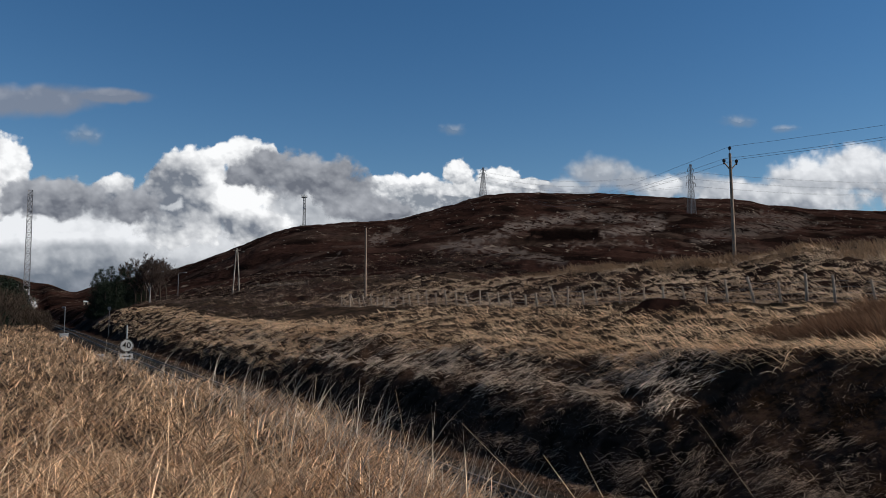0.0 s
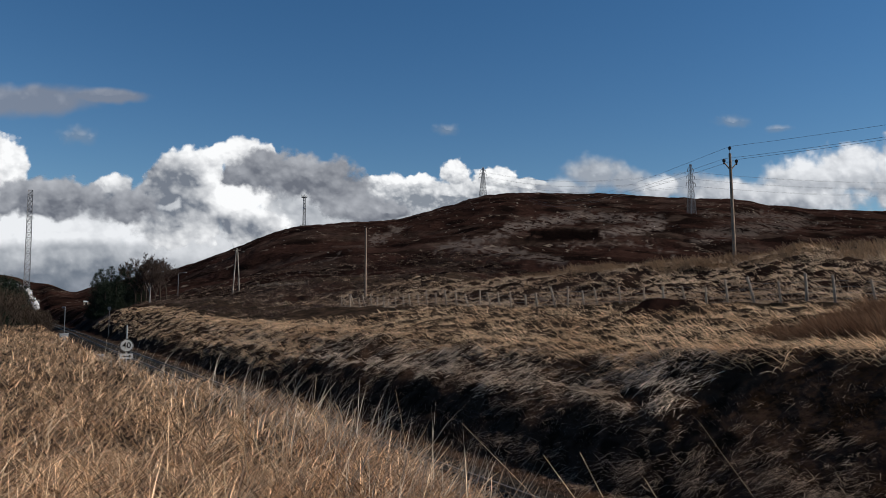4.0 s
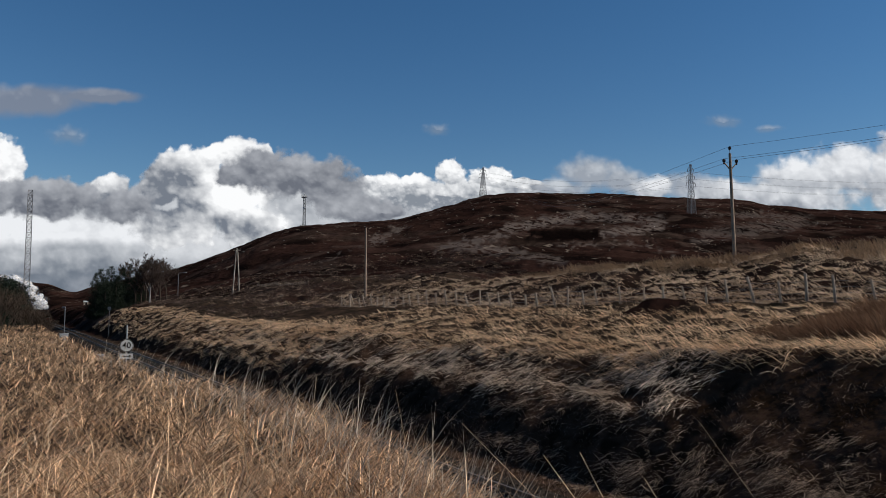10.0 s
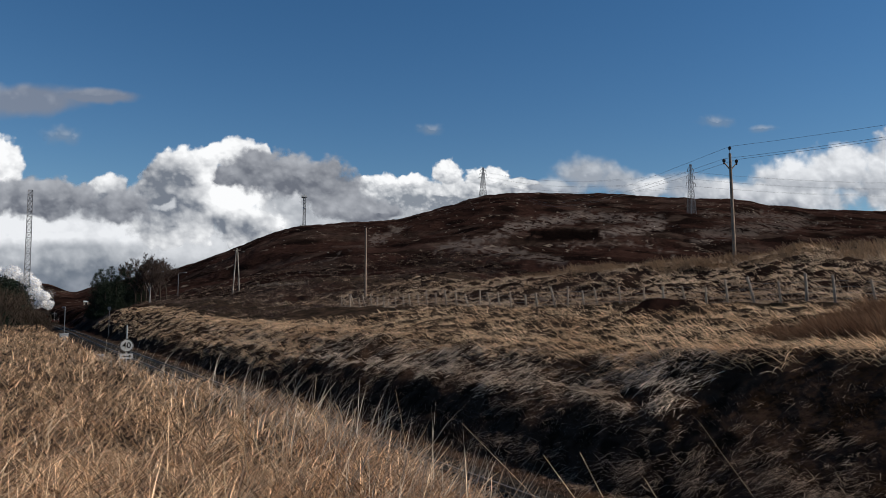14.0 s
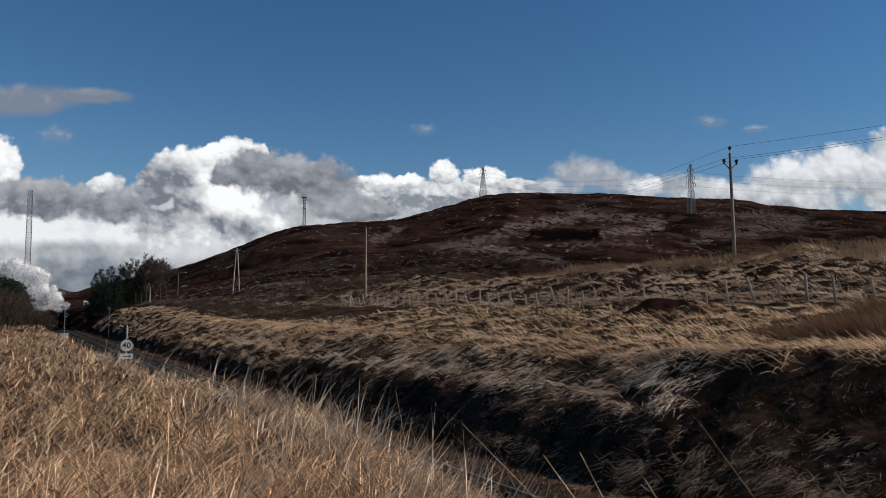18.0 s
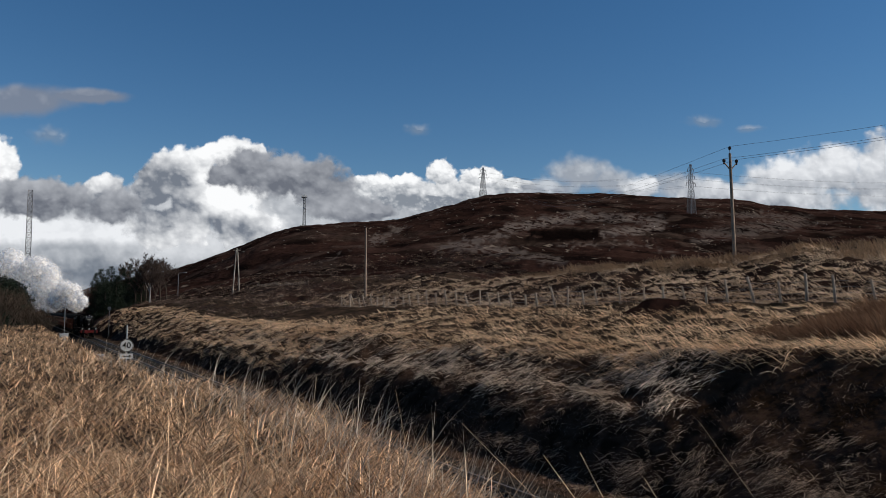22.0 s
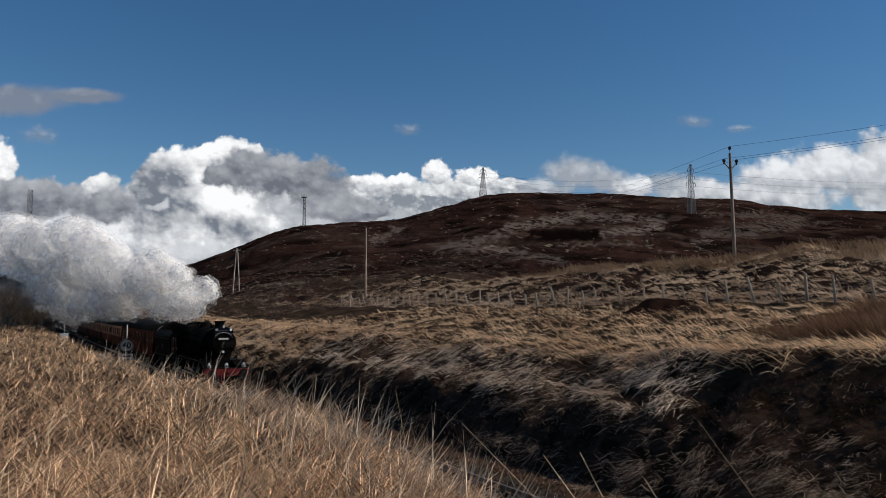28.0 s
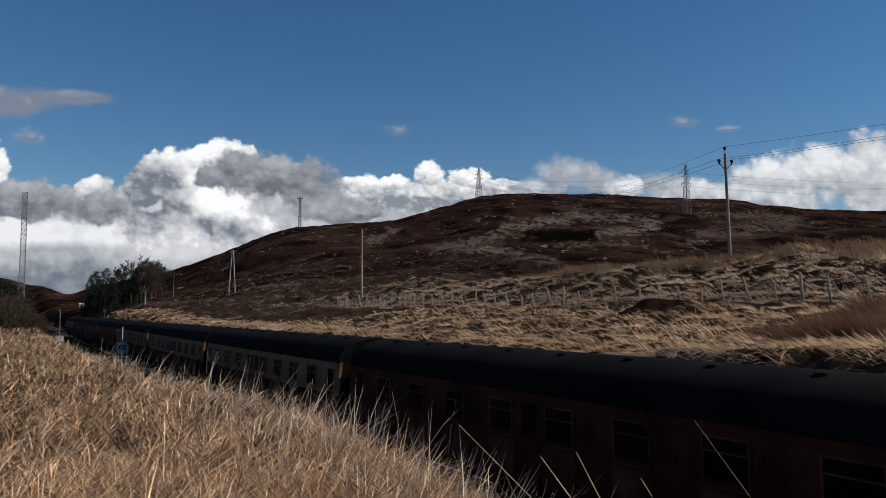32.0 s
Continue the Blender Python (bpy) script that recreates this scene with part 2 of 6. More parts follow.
def lathe(profile, origin=(0, 0, 0), axis="z", n=24, bm=None):
    """Turns (radius, height) pairs about an axis through origin."""
    bm = bm or bmesh.new()
    rings = []
    for r, h in profile:
        ring = []
        for i in range(n):
            a = 2 * math.pi * i / n
            c, s = r * math.cos(a), r * math.sin(a)
            v = {"z": (c, s, h), "x": (h, c, s), "y": (s, h, c)}[axis]
            ring.append(bm.verts.new(Vector(v) + Vector(origin)))
        rings.append(ring)
    for a, b in zip(rings, rings[1:]):
        for i in range(n):
            bm.faces.new((a[i], a[(i + 1) % n], b[(i + 1) % n], b[i]))
    if profile[0] != profile[-1]:
        if profile[0][0] > 1e-6:
            bm.faces.new(rings[0][::-1])
        if profile[-1][0] > 1e-6:
            bm.faces.new(rings[-1])
    return bm


def prism(outline, x0, x1, bm=None):
    """A (y, z) outline drawn out along x."""
    bm = bm or bmesh.new()
    a = [bm.verts.new((x0, y, z)) for y, z in outline]
    b = [bm.verts.new((x1, y, z)) for y, z in outline]
    n = len(outline)
    for i in range(n):
        bm.faces.new((a[i], a[(i + 1) % n], b[(i + 1) % n], b[i]))
    bm.faces.new(a[::-1]), bm.faces.new(b)
    bmesh.ops.recalc_face_normals(bm, faces=bm.faces[:])
    return bm


def raw_mesh(name, verts, faces, mat):
    me = bpy.data.meshes.new(name)
    verts, faces = np.asarray(verts, np.float32), [np.asarray(f, np.int32) for f in faces]
    me.vertices.add(len(verts))
    me.vertices.foreach_set("co", verts.ravel())
    loops = np.concatenate([f.ravel() for f in faces])
    sizes = np.concatenate([np.full(len(f), f.shape[1], np.int32) for f in faces])
    me.loops.add(len(loops))
    me.loops.foreach_set("vertex_index", loops)
    me.polygons.add(len(sizes))
    me.polygons.foreach_set("loop_start", np.concatenate(([0], np.cumsum(sizes)[:-1])).astype(np.int32))
    me.polygons.foreach_set("loop_total", sizes)
    me.update(calc_edges=True)
    me.materials.append(mat)
    return me


# ---- the ground ----
def smooth(a, b, v):
    t = np.clip((v - a) / (b - a), 0, 1)
    return t * t * (3 - 2 * t)


def waves(x, y, seed, scale):
    """Cheap smooth noise from a few sines, about -1 to 1."""
    r = np.random.RandomState(seed)
    out = 0 * x
    for i in range(7):
        a, k, ph = r.uniform(0, 6.28), r.uniform(0.6, 1.7) / scale, r.uniform(0, 6.28)
        out = out + np.sin((x * math.cos(a) + y * math.sin(a)) * k * 6.28 + ph + 1.3 * np.sin((x * math.sin(a) - y * math.cos(a)) * k * 3.1 + ph))
    return out / 4.2


# the hill's ridge, 700 m off: (across, height)
RIDGE = ((-620, 34), (-405, 33.9), (-391, 31.8), (-376, 28.4), (-359, 25.1), (-347, 20.5), (-340, 17.6), (-333, 18.2), (-324, 21.0), (-250, 39.0), (-229, 44.7), (-188, 59.7), (-163, 70.6), (-137, 78.9), (-95, 82.6), (-44, 84.7), (-12, 93.0), (8, 98.8), (34, 106.6), (60, 109.8), (112, 108.7), (164, 108.7), (206, 106.6), (263, 104.5), (294, 98.8), (346, 95.1), (407, 93.5), (560, 92), (700, 84))


def ridge_height(x):
    xs, zs = np.array([p[0] for p in RIDGE], float), np.array([p[1] for p in RIDGE], float)
    out = 0
    for d in (-6, -3, 0, 3, 6):
        out = out + np.interp(x + d, xs, zs) / 5
    return out


def ground_z(x, y):
    x, y = np.asarray(x, float), np.asarray(y, float)
    s, l = x * UX + y * UY, x * NX + y * NY
    top = 3.30 + 0.004 * np.clip(s, 0, 60) - 0.28 * smooth(22, 50, s) + 0.10 * waves(x, y, 3, 5) + 0.25 * smooth(-1, -14, l)
    edge = 2.15 - 0.25 * smooth(16, 34, s) + 0.8 * (1 - smooth(9, 17, s)) - 0.5 * (1 - smooth(3, 6, s)) + 0.25 * waves(s, 0 * s, 5, 14)
    near = top + (-0.35 - top) * np.clip((l - edge) / (7.4 - edge), 0, 1) ** 0.9
    foot = 14.4 + 0.4 * waves(s, 0 * s, 8, 16)
    crest = 20.0 + 1.1 * smooth(18, 11, s) + 0.7 * waves(s, 0 * s, 9, 22)
    q = np.clip((l - foot) / (crest - foot), 0, 1)
    bank = -0.35 + (3.5 + 0.5 * smooth(22, 12, s)) * (np.interp(q, (0, 0.4, 0.5, 1.0), (0, 0.55, 0.60, 1.0)) * smooth(13, 19, s) + q * (1 - smooth(13, 19, s))) + (0.15 * waves(x, y, 12, 3.5) + 0.07 * waves(x, y, 13, 1.3) + 0.07 * waves(s * 0.35, l * 1.6, 17, 1.7)) * smooth(0, 0.25, q) * (0.35 + 0.65 * smooth(13, 20, s))
    over = smooth(crest - 0.3, 33, l) * (1.75 - 0.5 * smooth(22, 12, s) + 0.2 * waves(x, y, 14, 12))
    field = smooth(33, 57, l) * (3.9 + 0.9 * waves(x, y, 15, 26)) + smooth(33, 36, l) * 0.30 * np.abs(waves(s, l * 2.2, 16, 9))
    z = np.where(l < 9, near, bank + over + field)
    z = np.where((l > 7.4) & (l < 14.3), np.minimum(z, -0.35), z)
    # the hill and the moor at its foot
    zc = ridge_height(x * 700 / np.maximum(y, 60))
    rise = np.clip((y - 120) / 580, 0, 1)
    sill = 3.6 + 5.4 * smooth(20, 57, l)
    body = (zc - sill) * (rise ** 1.12 - 0.05 * np.sin(rise * 6.28))
    body = np.where(y > 700, (zc - sill) * np.clip(1 - (np.maximum(y - 700, 0) / 900) ** 1.3, 0, 1), body)
    body = body + rise * (1 - rise) ** 1.5 * 24 * waves(x, y, 21, 190) * smooth(10, 60, zc)
    mask = np.maximum(smooth(24, 110, l), smooth(470, 640, s))
    z = z + body * mask + smooth(60, 200, l) * 0.5 * waves(x, y, 22, 38)
    z = z + smooth(90, 150, s) * smooth(14.5, 24, l) * (1 - smooth(60, 100, l)) * 1.7 + 0.55 * np.exp(-((x - 11.3) / 1.5) ** 2 - ((y - 40.2) / 0.9) ** 2)
    crown = zc * np.clip(1 - (np.maximum(y - 700, 0) / 900) ** 1.3, 0, 1)
    z = z + smooth(480, 690, y) * (1 - smooth(720, 1100, y)) * (1 - smooth(-315, -285, x * 700 / np.maximum(y, 60))) * mask * (crown - z)
    # far hills along the valley
    r = np.hypot(x, y)
    far = smooth(900, 2300, r) * (1 - smooth(2300, 4200, r))
    z = z + far * (46 * smooth(-60, -400, l) + 22 * waves(x, y, 25, 900) * smooth(300, 900, s))
    z = np.where(r > 4200, np.minimum(z, 20), z)
    return z


def grassy(x, y):
    s, l = x * UX + y * UY, x * NX + y * NY
    g = 1 - smooth(54, 60, l + 4 * waves(x, y, 31, 14))
    g = g * (1 - smooth(150, 185, s + 18 * waves(x, y, 32, 20)))
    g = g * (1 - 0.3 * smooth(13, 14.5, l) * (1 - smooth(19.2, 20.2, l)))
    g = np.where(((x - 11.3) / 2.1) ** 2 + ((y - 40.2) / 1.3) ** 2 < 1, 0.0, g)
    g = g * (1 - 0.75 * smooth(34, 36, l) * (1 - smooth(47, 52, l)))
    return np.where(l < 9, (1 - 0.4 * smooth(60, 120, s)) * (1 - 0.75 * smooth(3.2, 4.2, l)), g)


# burnt and stony patches on the hill, then darker ones: bearing and rise of both ends (metres at 700 m off),
# half-width, strength
PATCHES = ((-6, 54, 60, 70, 4.5, 0.75), (60, 74, 118, 84, 5.5, 0.9), (118, 86, 200, 81, 4.5, 0.8), (140, 69, 196, 74, 4.5, 1.0), (0, 57, 72, 52, 4.0, 0.7), (60, 48, 108, 45, 4.0, 0.6),
           (-66, 60, -40, 73, 4.0, 0.7), (-116, 42, -74, 57, 1.2, 0.6), (235, 66, 330, 80, 7.0, 0.45), (112, 58, 165, 60, 2.0, 0.6), (165, 62, 215, 50, 1.2, 0.7), (240, 88, 330, 84, 2.5, 0.5))
DARK_PATCHES = ((86, 67, 140, 68, 7.0, 1.0), (20, 63, 50, 76, 3.0, 0.5), (-40, 42, 60, 39, 4.5, 0.7), (60, 60, 90, 62, 3.0, 0.6), (-30, 46, -6, 50, 3.5, 0.6))


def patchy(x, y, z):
    """Pale patches (above 0.5) and darker patches (below 0.5) of the hill's heather."""
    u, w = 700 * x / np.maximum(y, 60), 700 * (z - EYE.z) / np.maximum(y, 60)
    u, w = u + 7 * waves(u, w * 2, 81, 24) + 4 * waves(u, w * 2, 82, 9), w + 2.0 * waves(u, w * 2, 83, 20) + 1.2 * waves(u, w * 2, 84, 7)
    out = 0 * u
    for table, sign in ((DARK_PATCHES, -1), (PATCHES, 1)):
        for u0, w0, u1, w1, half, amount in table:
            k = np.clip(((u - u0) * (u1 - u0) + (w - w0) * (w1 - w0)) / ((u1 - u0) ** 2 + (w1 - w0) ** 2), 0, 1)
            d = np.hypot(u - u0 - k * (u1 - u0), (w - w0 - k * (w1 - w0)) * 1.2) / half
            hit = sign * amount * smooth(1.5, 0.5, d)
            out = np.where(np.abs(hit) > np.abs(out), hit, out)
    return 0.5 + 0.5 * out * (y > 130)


def build_ground():
    ang = np.radians(np.concatenate((np.arange(-180, -44, 4.0), np.arange(-44, 44.01, 0.22), np.arange(48, 180, 4.0))))
    rad = [0.4]
    while rad[-1] < 4900:
        rad.append(rad[-1] * (1.009 if 15 < rad[-1] < 45 else 1.016 if rad[-1] < 160 else 1.013 if rad[-1] < 760 else 1.03) + 0.02)
    rad = np.array(rad)
    A, R = np.meshgrid(ang, rad)
    X, Y = R * np.sin(A), R * np.cos(A)
    Z = ground_z(X, Y)
    na, nr = len(ang), len(rad)
    idx = np.arange(na * nr).reshape(nr, na)
    nxt = np.roll(idx, -1, axis=1)
    quads = np.stack((idx[:-1], nxt[:-1], nxt[1:], idx[1:]), -1).reshape(-1, 4)
    centre = na * nr
    V = np.concatenate((np.stack((X, Y, Z), -1).reshape(-1, 3), [[0, 0, float(ground_z(0, 0))]]))
    fan = np.stack((np.full(na, centre), nxt[0], idx[0]), -1)
    me = raw_mesh("ground", V, [quads, fan], GROUND)
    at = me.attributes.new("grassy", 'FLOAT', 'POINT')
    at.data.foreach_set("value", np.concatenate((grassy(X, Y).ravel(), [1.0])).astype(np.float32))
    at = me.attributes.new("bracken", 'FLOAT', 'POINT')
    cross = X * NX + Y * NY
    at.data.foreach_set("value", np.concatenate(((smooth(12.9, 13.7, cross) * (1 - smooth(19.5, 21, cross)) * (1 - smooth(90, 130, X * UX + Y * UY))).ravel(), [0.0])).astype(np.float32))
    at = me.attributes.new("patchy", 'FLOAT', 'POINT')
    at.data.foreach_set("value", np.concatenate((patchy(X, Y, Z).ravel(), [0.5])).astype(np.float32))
    me.polygons.foreach_set("use_smooth", np.ones(len(me.polygons), bool))
    me.update()
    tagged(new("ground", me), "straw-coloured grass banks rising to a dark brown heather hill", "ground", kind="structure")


build_ground()


def sl(s, l):
    return s * UX + l * NX, s * UY + l * NY


# ---- grass ----
def blades(base, heading, length, width, lean, droop):
    """Curved tapering blades: rows of base points, heading angles, lengths, widths, lean and droop (radians)."""
    n = len(base)
    d = np.stack((np.cos(heading), np.sin(heading), 0 * heading), -1)
    side = np.stack((-np.sin(heading + 0.9), np.cos(heading + 0.9), 0 * heading), -1) * (width / 2)[:, None]
    pts, p, a = [base - np.array([0, 0, 0.04])], base.astype(float), lean.copy()
    for k in range(3):
        step = (length / 3)[:, None] * (d * np.sin(a)[:, None] + np.array([0, 0, 1.0]) * np.cos(a)[:, None])
        p = p + step
        pts.append(p)
        a = a + droop / 2
    V = np.stack((pts[0] - side, pts[0] + side, pts[1] - side * 0.85, pts[1] + side * 0.85, pts[2] - side * 0.55, pts[2] + side * 0.55, pts[3]), 1)
    o = (np.arange(n) * 7)[:, None]
    return V.reshape(-1, 3), np.concatenate((o + [0, 1, 3, 2], o + [2, 3, 5, 4])), o + [4, 5, 6]


def grass_stuff(name, base, heading, length, width, lean, droop, mat, label, category="grass"):
    V, q, t = blades(base, heading, length, width, lean, droop)
    ob = new(name, raw_mesh(name, V, [q, t], mat))
    return tagged(ob, label, category, kind="stuff")  # about 5 triangles a blade


def hag(x, y):
    return ((x - 11.3) / 2.0) ** 2 + ((y - 40.2) / 1.3) ** 2 + 0.3 * waves(x, y, 71, 2) < 1


rng = np.random.RandomState(7)


def on_ground(x, y):
    return np.stack((x, y, ground_z(x, y)), -1)


def scatter(n, az0, az1, r0, r1, keep, power=1.0):
    """Points in a sector seen from the bank, thinning with distance, where keep(s, l, x, y) is true."""
    a = np.radians(rng.uniform(az0, az1, n))
    r = (r0 ** (1 - power) + rng.uniform(0, 1, n) * (r1 ** (1 - power) - r0 ** (1 - power))) ** (1 / (1 - power)) if power != 1 else r0 * (r1 / r0) ** rng.uniform(0, 1, n)
    x, y = r * np.sin(a), r * np.cos(a)
    s, l = x * UX + y * UY, x * NX + y * NY
    k = keep(s, l, x, y)
    return x[k], y[k], r[k], s[k], l[k]


def shoulder(s):
    return smooth(3, 6, s) * (1 - smooth(14, 22, s))


def near_bank_grass():
    x, y, r, s, l = scatter(250000, -44, 40, 1.6, 75, lambda s, l, x, y: (l < 7.0) & (l > -30), 0.85)
    clump = waves(x, y, 41, 1.6) + 0.7 * waves(x, y, 44, 0.6)
    k = (clump > -0.22 - 0.45 * rng.uniform(0, 1, len(x))) & (l < 2.5 + 0.5 * (1 - smooth(7, 12, s)) + 1.3 * smooth(3, 9, s) * (1 - 0.8 * smooth(28, 45, s)) * rng.uniform(0, 1, len(x)) ** 2)
    x, y, r, s, l, clump = x[k], y[k], r[k], s[k], l[k], clump[k]
    n = len(x)
    near = shoulder(s)
    lip = smooth(1.9 + 1.2 * near, 2.8 + 1.0 * near, l)
    size = 0.29 * rng.uniform(0.45, 1.35, n) * (0.85 + 0.3 * np.clip(clump, -1, 1)) * (1 - 0.4 * lip)
    base = on_ground(x, y) + np.stack((0 * x, 0 * x, rng.uniform(0, 0.24, n) * (1 - lip)), -1)
    grass_stuff("bank_grass", base, np.pi * (waves(np.floor(x * 5), np.floor(y * 5), 42, 3.7) > rng.normal(0, 0.4, n)) + rng.normal(0, 0.75, n), size, (0.0030 + 0.00058 * r) * rng.uniform(0.6, 1.6, n), np.clip(rng.normal(1.3, 0.38, n), 0.4, 2.0),
                rng.uniform(-0.3, 0.7, n), DRY, "tall straw-coloured dry grass on the near bank")
    x, y, r, s, l = scatter(9500, -36, 24, 3.0, 40, lambda s, l, x, y: (l < 3.1 - 0.4 * smooth(10, 20, s) + 0.4 * shoulder(s) - 0.6 * (1 - smooth(2, 5, s)) + (1.6 + 1.6 * (1 - smooth(7, 12, s))) * rng.uniform(0, 1, len(s)) ** 2.5) & (l > 1.9) & (waves(x, y, 45, 1.1) > -0.15), 0.9)
    n = len(x)
    grass_stuff("grass_stalk_fringe", on_ground(x, y), rng.normal(-0.1, 1.0, n), rng.uniform(0.24, 0.66, n) * (1 + 0.3 * smooth(5, 9, s) * (1 - smooth(24, 34, s))) * (1 + 0.5 * (rng.uniform(0, 1, n) > 0.95)), 0.0036 + 0.00052 * r, np.abs(rng.normal(0.30, 0.26, n)),
                rng.uniform(0.0, 0.5, n), STALK, "pale bleached grass stalks along the cutting's edge")
    x, y, r, s, l = scatter(11000, -44, 40, 1.7, 30, lambda s, l, x, y: (l < 2.6 + 0.8 * shoulder(s)) & (l > -9) & (waves(x, y, 46, 0.9) > -0.5), 1.0)
    n = len(x)
    base = on_ground(x, y) + np.stack((0 * x, 0 * x, rng.uniform(0.1, 0.3, n)), -1)
    grass_stuff("loose_stalks", base, np.pi * (rng.uniform(0, 1, n) > 0.5) + rng.normal(0, 0.7, n), rng.uniform(0.15, 0.45, n), (0.0035 + 0.0004 * r) * rng.uniform(0.6, 1.4, n), np.clip(rng.normal(1.1, 0.4, n), 0.2, 1.9),
                rng.uniform(-0.2, 0.3, n), STRAWS, "pale broken stalks lying in the near grass")


def tussocks(n, keep, az, rr, power, length, spread, mat, name, label, per=14, seed=1, flop=0.5, fine=1.0, sprawl=0.45, droop=(0.2, 0.9), turn=-0.25, wander=0.3):
    """Clumps of drooping blades; each clump combed one way."""
    x, y, r, s, l = scatter(n, az[0], az[1], rr[0], rr[1], keep, power)
    m = len(x)
    comb = math.atan2(-NY, -NX) + 0.5 * waves(x, y, seed + 50, 6) + 0.35 * waves(x, y, seed + 51, 1.4) + rng.normal(0, wander, m) + turn
    rep = lambda v: np.repeat(v, per)
    bx, by = rep(x) + rng.normal(0, spread, m * per), rep(y) + rng.normal(0, spread, m * per)
    k = m * per
    grass_stuff(name, on_ground(bx, by) + np.array([0, 0, 0.04]), rep(comb) + rng.normal(0, sprawl, k), rep(length * rng.uniform(0.6, 1.3, m)) * rng.uniform(0.5, 1.2, k),
                fine * (0.009 + 0.0009 * rep(r)) * rng.uniform(0.5, 1.5, k), np.abs(rng.normal(flop, 0.28, k)), rng.uniform(droop[0], droop[1], k), mat, label)


near_bank_grass()
bare = lambda x, y: waves(x, y, 61, 7) + 0.6 * waves(x, y, 62, 2.6)
ledge = lambda s, l: waves(s * 0.3, l * 1.5, 66, 1.8)
ripple = lambda s, l: waves(s * 0.75, l * 1.3 + 0.5 * s, 67, 1.15) + 0.5 * waves(s, l, 68, 0.5)
offfence = lambda s, l: np.abs(l - 32.6) > 1.5
odd = lambda s, share: rng.uniform(0, 1, len(s)) < share
SEEN = (-30, 34)
brake = lambda s, l: (s < 18.5 + 1.5 * waves(s, l, 73, 3)) & (l > 22.8) & (l < 31 + waves(s, l, 74, 3))
lc = lambda s, l: l - 1.1 * smooth(18, 11, s)
tussocks(16000, lambda s, l, x, y: (l > 2.6) & (l < 6.8) & (s < 24) & (waves(x, y, 97, 1.2) > -0.2), (-36, 24), (4, 32), 1.0, 0.34, 0.10, LOWER, "near_slope_grass", "dull dead grass down the near side of the cutting", 6, 15, 1.3, 0.7, 0.7, (0.0, 0.8), math.pi, 0.4)
lip = lambda s: 17.0 + 0.3 * waves(s, 0 * s, 91, 9)
tussocks(110000, lambda s, l, x, y: (l > lip(s) + 0.4) & (lc(s, l) < 19.9) & (s > 15.5 + 1.5 * waves(s, l, 92, 3)) & (bare(x, y) + 0.4 * ledge(s, l) > -0.6) & ((ripple(s, l) > 0.45) | odd(s, 0.03)), SEEN, (17, 110), 1.0, 0.66, 0.15, SLOPE, "slope_grass", "combed-over dry grass tufts on the dark cutting slope", 6, 1, 1.8, 0.9, 0.28, (-0.3, 0.5), -0.25, 0.15)
tussocks(6500, lambda s, l, x, y: (l > lip(s) - 0.6) & (lc(s, l) < 19.6) & (s < 17.5) & (bare(x, y) > -0.1) & (ripple(s, l) > 0.5 - 0.5 * (np.abs(l - lip(s)) < 0.4)), SEEN, (17, 40), 1.0, 0.40, 0.10, LOWER, "sparse_slope_grass", "thin wisps of dry grass on the bare brown slope", 9, 12, 1.9, 0.42, 0.25, (-0.4, 0.1), -0.25, 0.15)
tussocks(80000, lambda s, l, x, y: (np.abs(l - lip(s) - 0.1) < 0.5 + 0.2 * waves(x, y, 93, 2)) & (s > 16.5 + waves(s, l, 98, 2)) & (ripple(s, l) > 0.0) & ((waves(x, y, 94, 1.8) > -0.25) | odd(s, 0.08)), SEEN, (17, 80), 1.0, 0.46, 0.16, SLOPE, "ledge_grass", "pale matted grass hanging over the ledge of the slope", 6, 13, 1.6, 0.95, 0.36, (-0.2, 0.7), -0.25, 0.2)
tussocks(70000, lambda s, l, x, y: (l > 14.2) & (l < 16.6) & (ledge(s, l) + 0.5 * bare(x, y) > 0.2 - 0.5 * smooth(24, 17, s) + 0.1 * smooth(14, 11, s)) & ((ripple(s, l) > 0.25) | odd(s, 0.03)), SEEN, (17, 110), 1.0, 0.38, 0.15, LOWER, "lower_slope_grass", "sparse dry grass tufts low on the cutting slope", 9, 5, 1.8, 0.5, 0.4, (-0.4, 0.3), -0.25, 0.2)
tussocks(34000, lambda s, l, x, y: (np.abs(lc(s, l) - 19.5 - 0.5 * waves(s, 0 * s, 95, 2.2)) < 0.55) & (waves(x, y, 96, 1.3) > -0.3), SEEN, (17, 110), 1.0, 0.55, 0.16, TUSSOCK, "brow_grass", "pale grass hanging over the brow of the cutting", 5, 14, 1.5, 0.85, 0.45, (-0.1, 0.8), -0.3, 0.25)
tussocks(105000, lambda s, l, x, y: (lc(s, l) > 19.2 + 0.7 * waves(x, y, 78, 1.6)) & (l < 34 - 10 * smooth(45, 75, s)) & offfence(s, l) & ~hag(x, y) & (~brake(s, l) | odd(s, 0.25)) & ((ripple(s, l) > 0.3) | odd(s, 0.07)) & (waves(x, y, 64, 3.0) > -0.8), SEEN, (21, 170), 0.9, 0.5, 0.18, TUSSOCK, "crest_grass", "matted straw-coloured grass above the cutting", 5, 2, 1.45, 0.9, 0.5, (-0.3, 0.7), -0.5, 0.4)
tussocks(34000, lambda s, l, x, y: (l > 33.6) & (l < 54) & (s < 108 + 9 * waves(s, l, 75, 8)) & ((waves(s * 0.3, l, 63, 1.7) > 0.05 - 0.4 * smooth(60, 80, s)) | odd(s, 0.10)), (-18, 34), (38, 170), 0.6, 0.55, 0.16, FIELD, "field_grass", "pale ridges of rough moor grass behind the fence", 9, 3, 1.35, 0.9, 0.5, (0.1, 0.8), -0.5, 0.6)
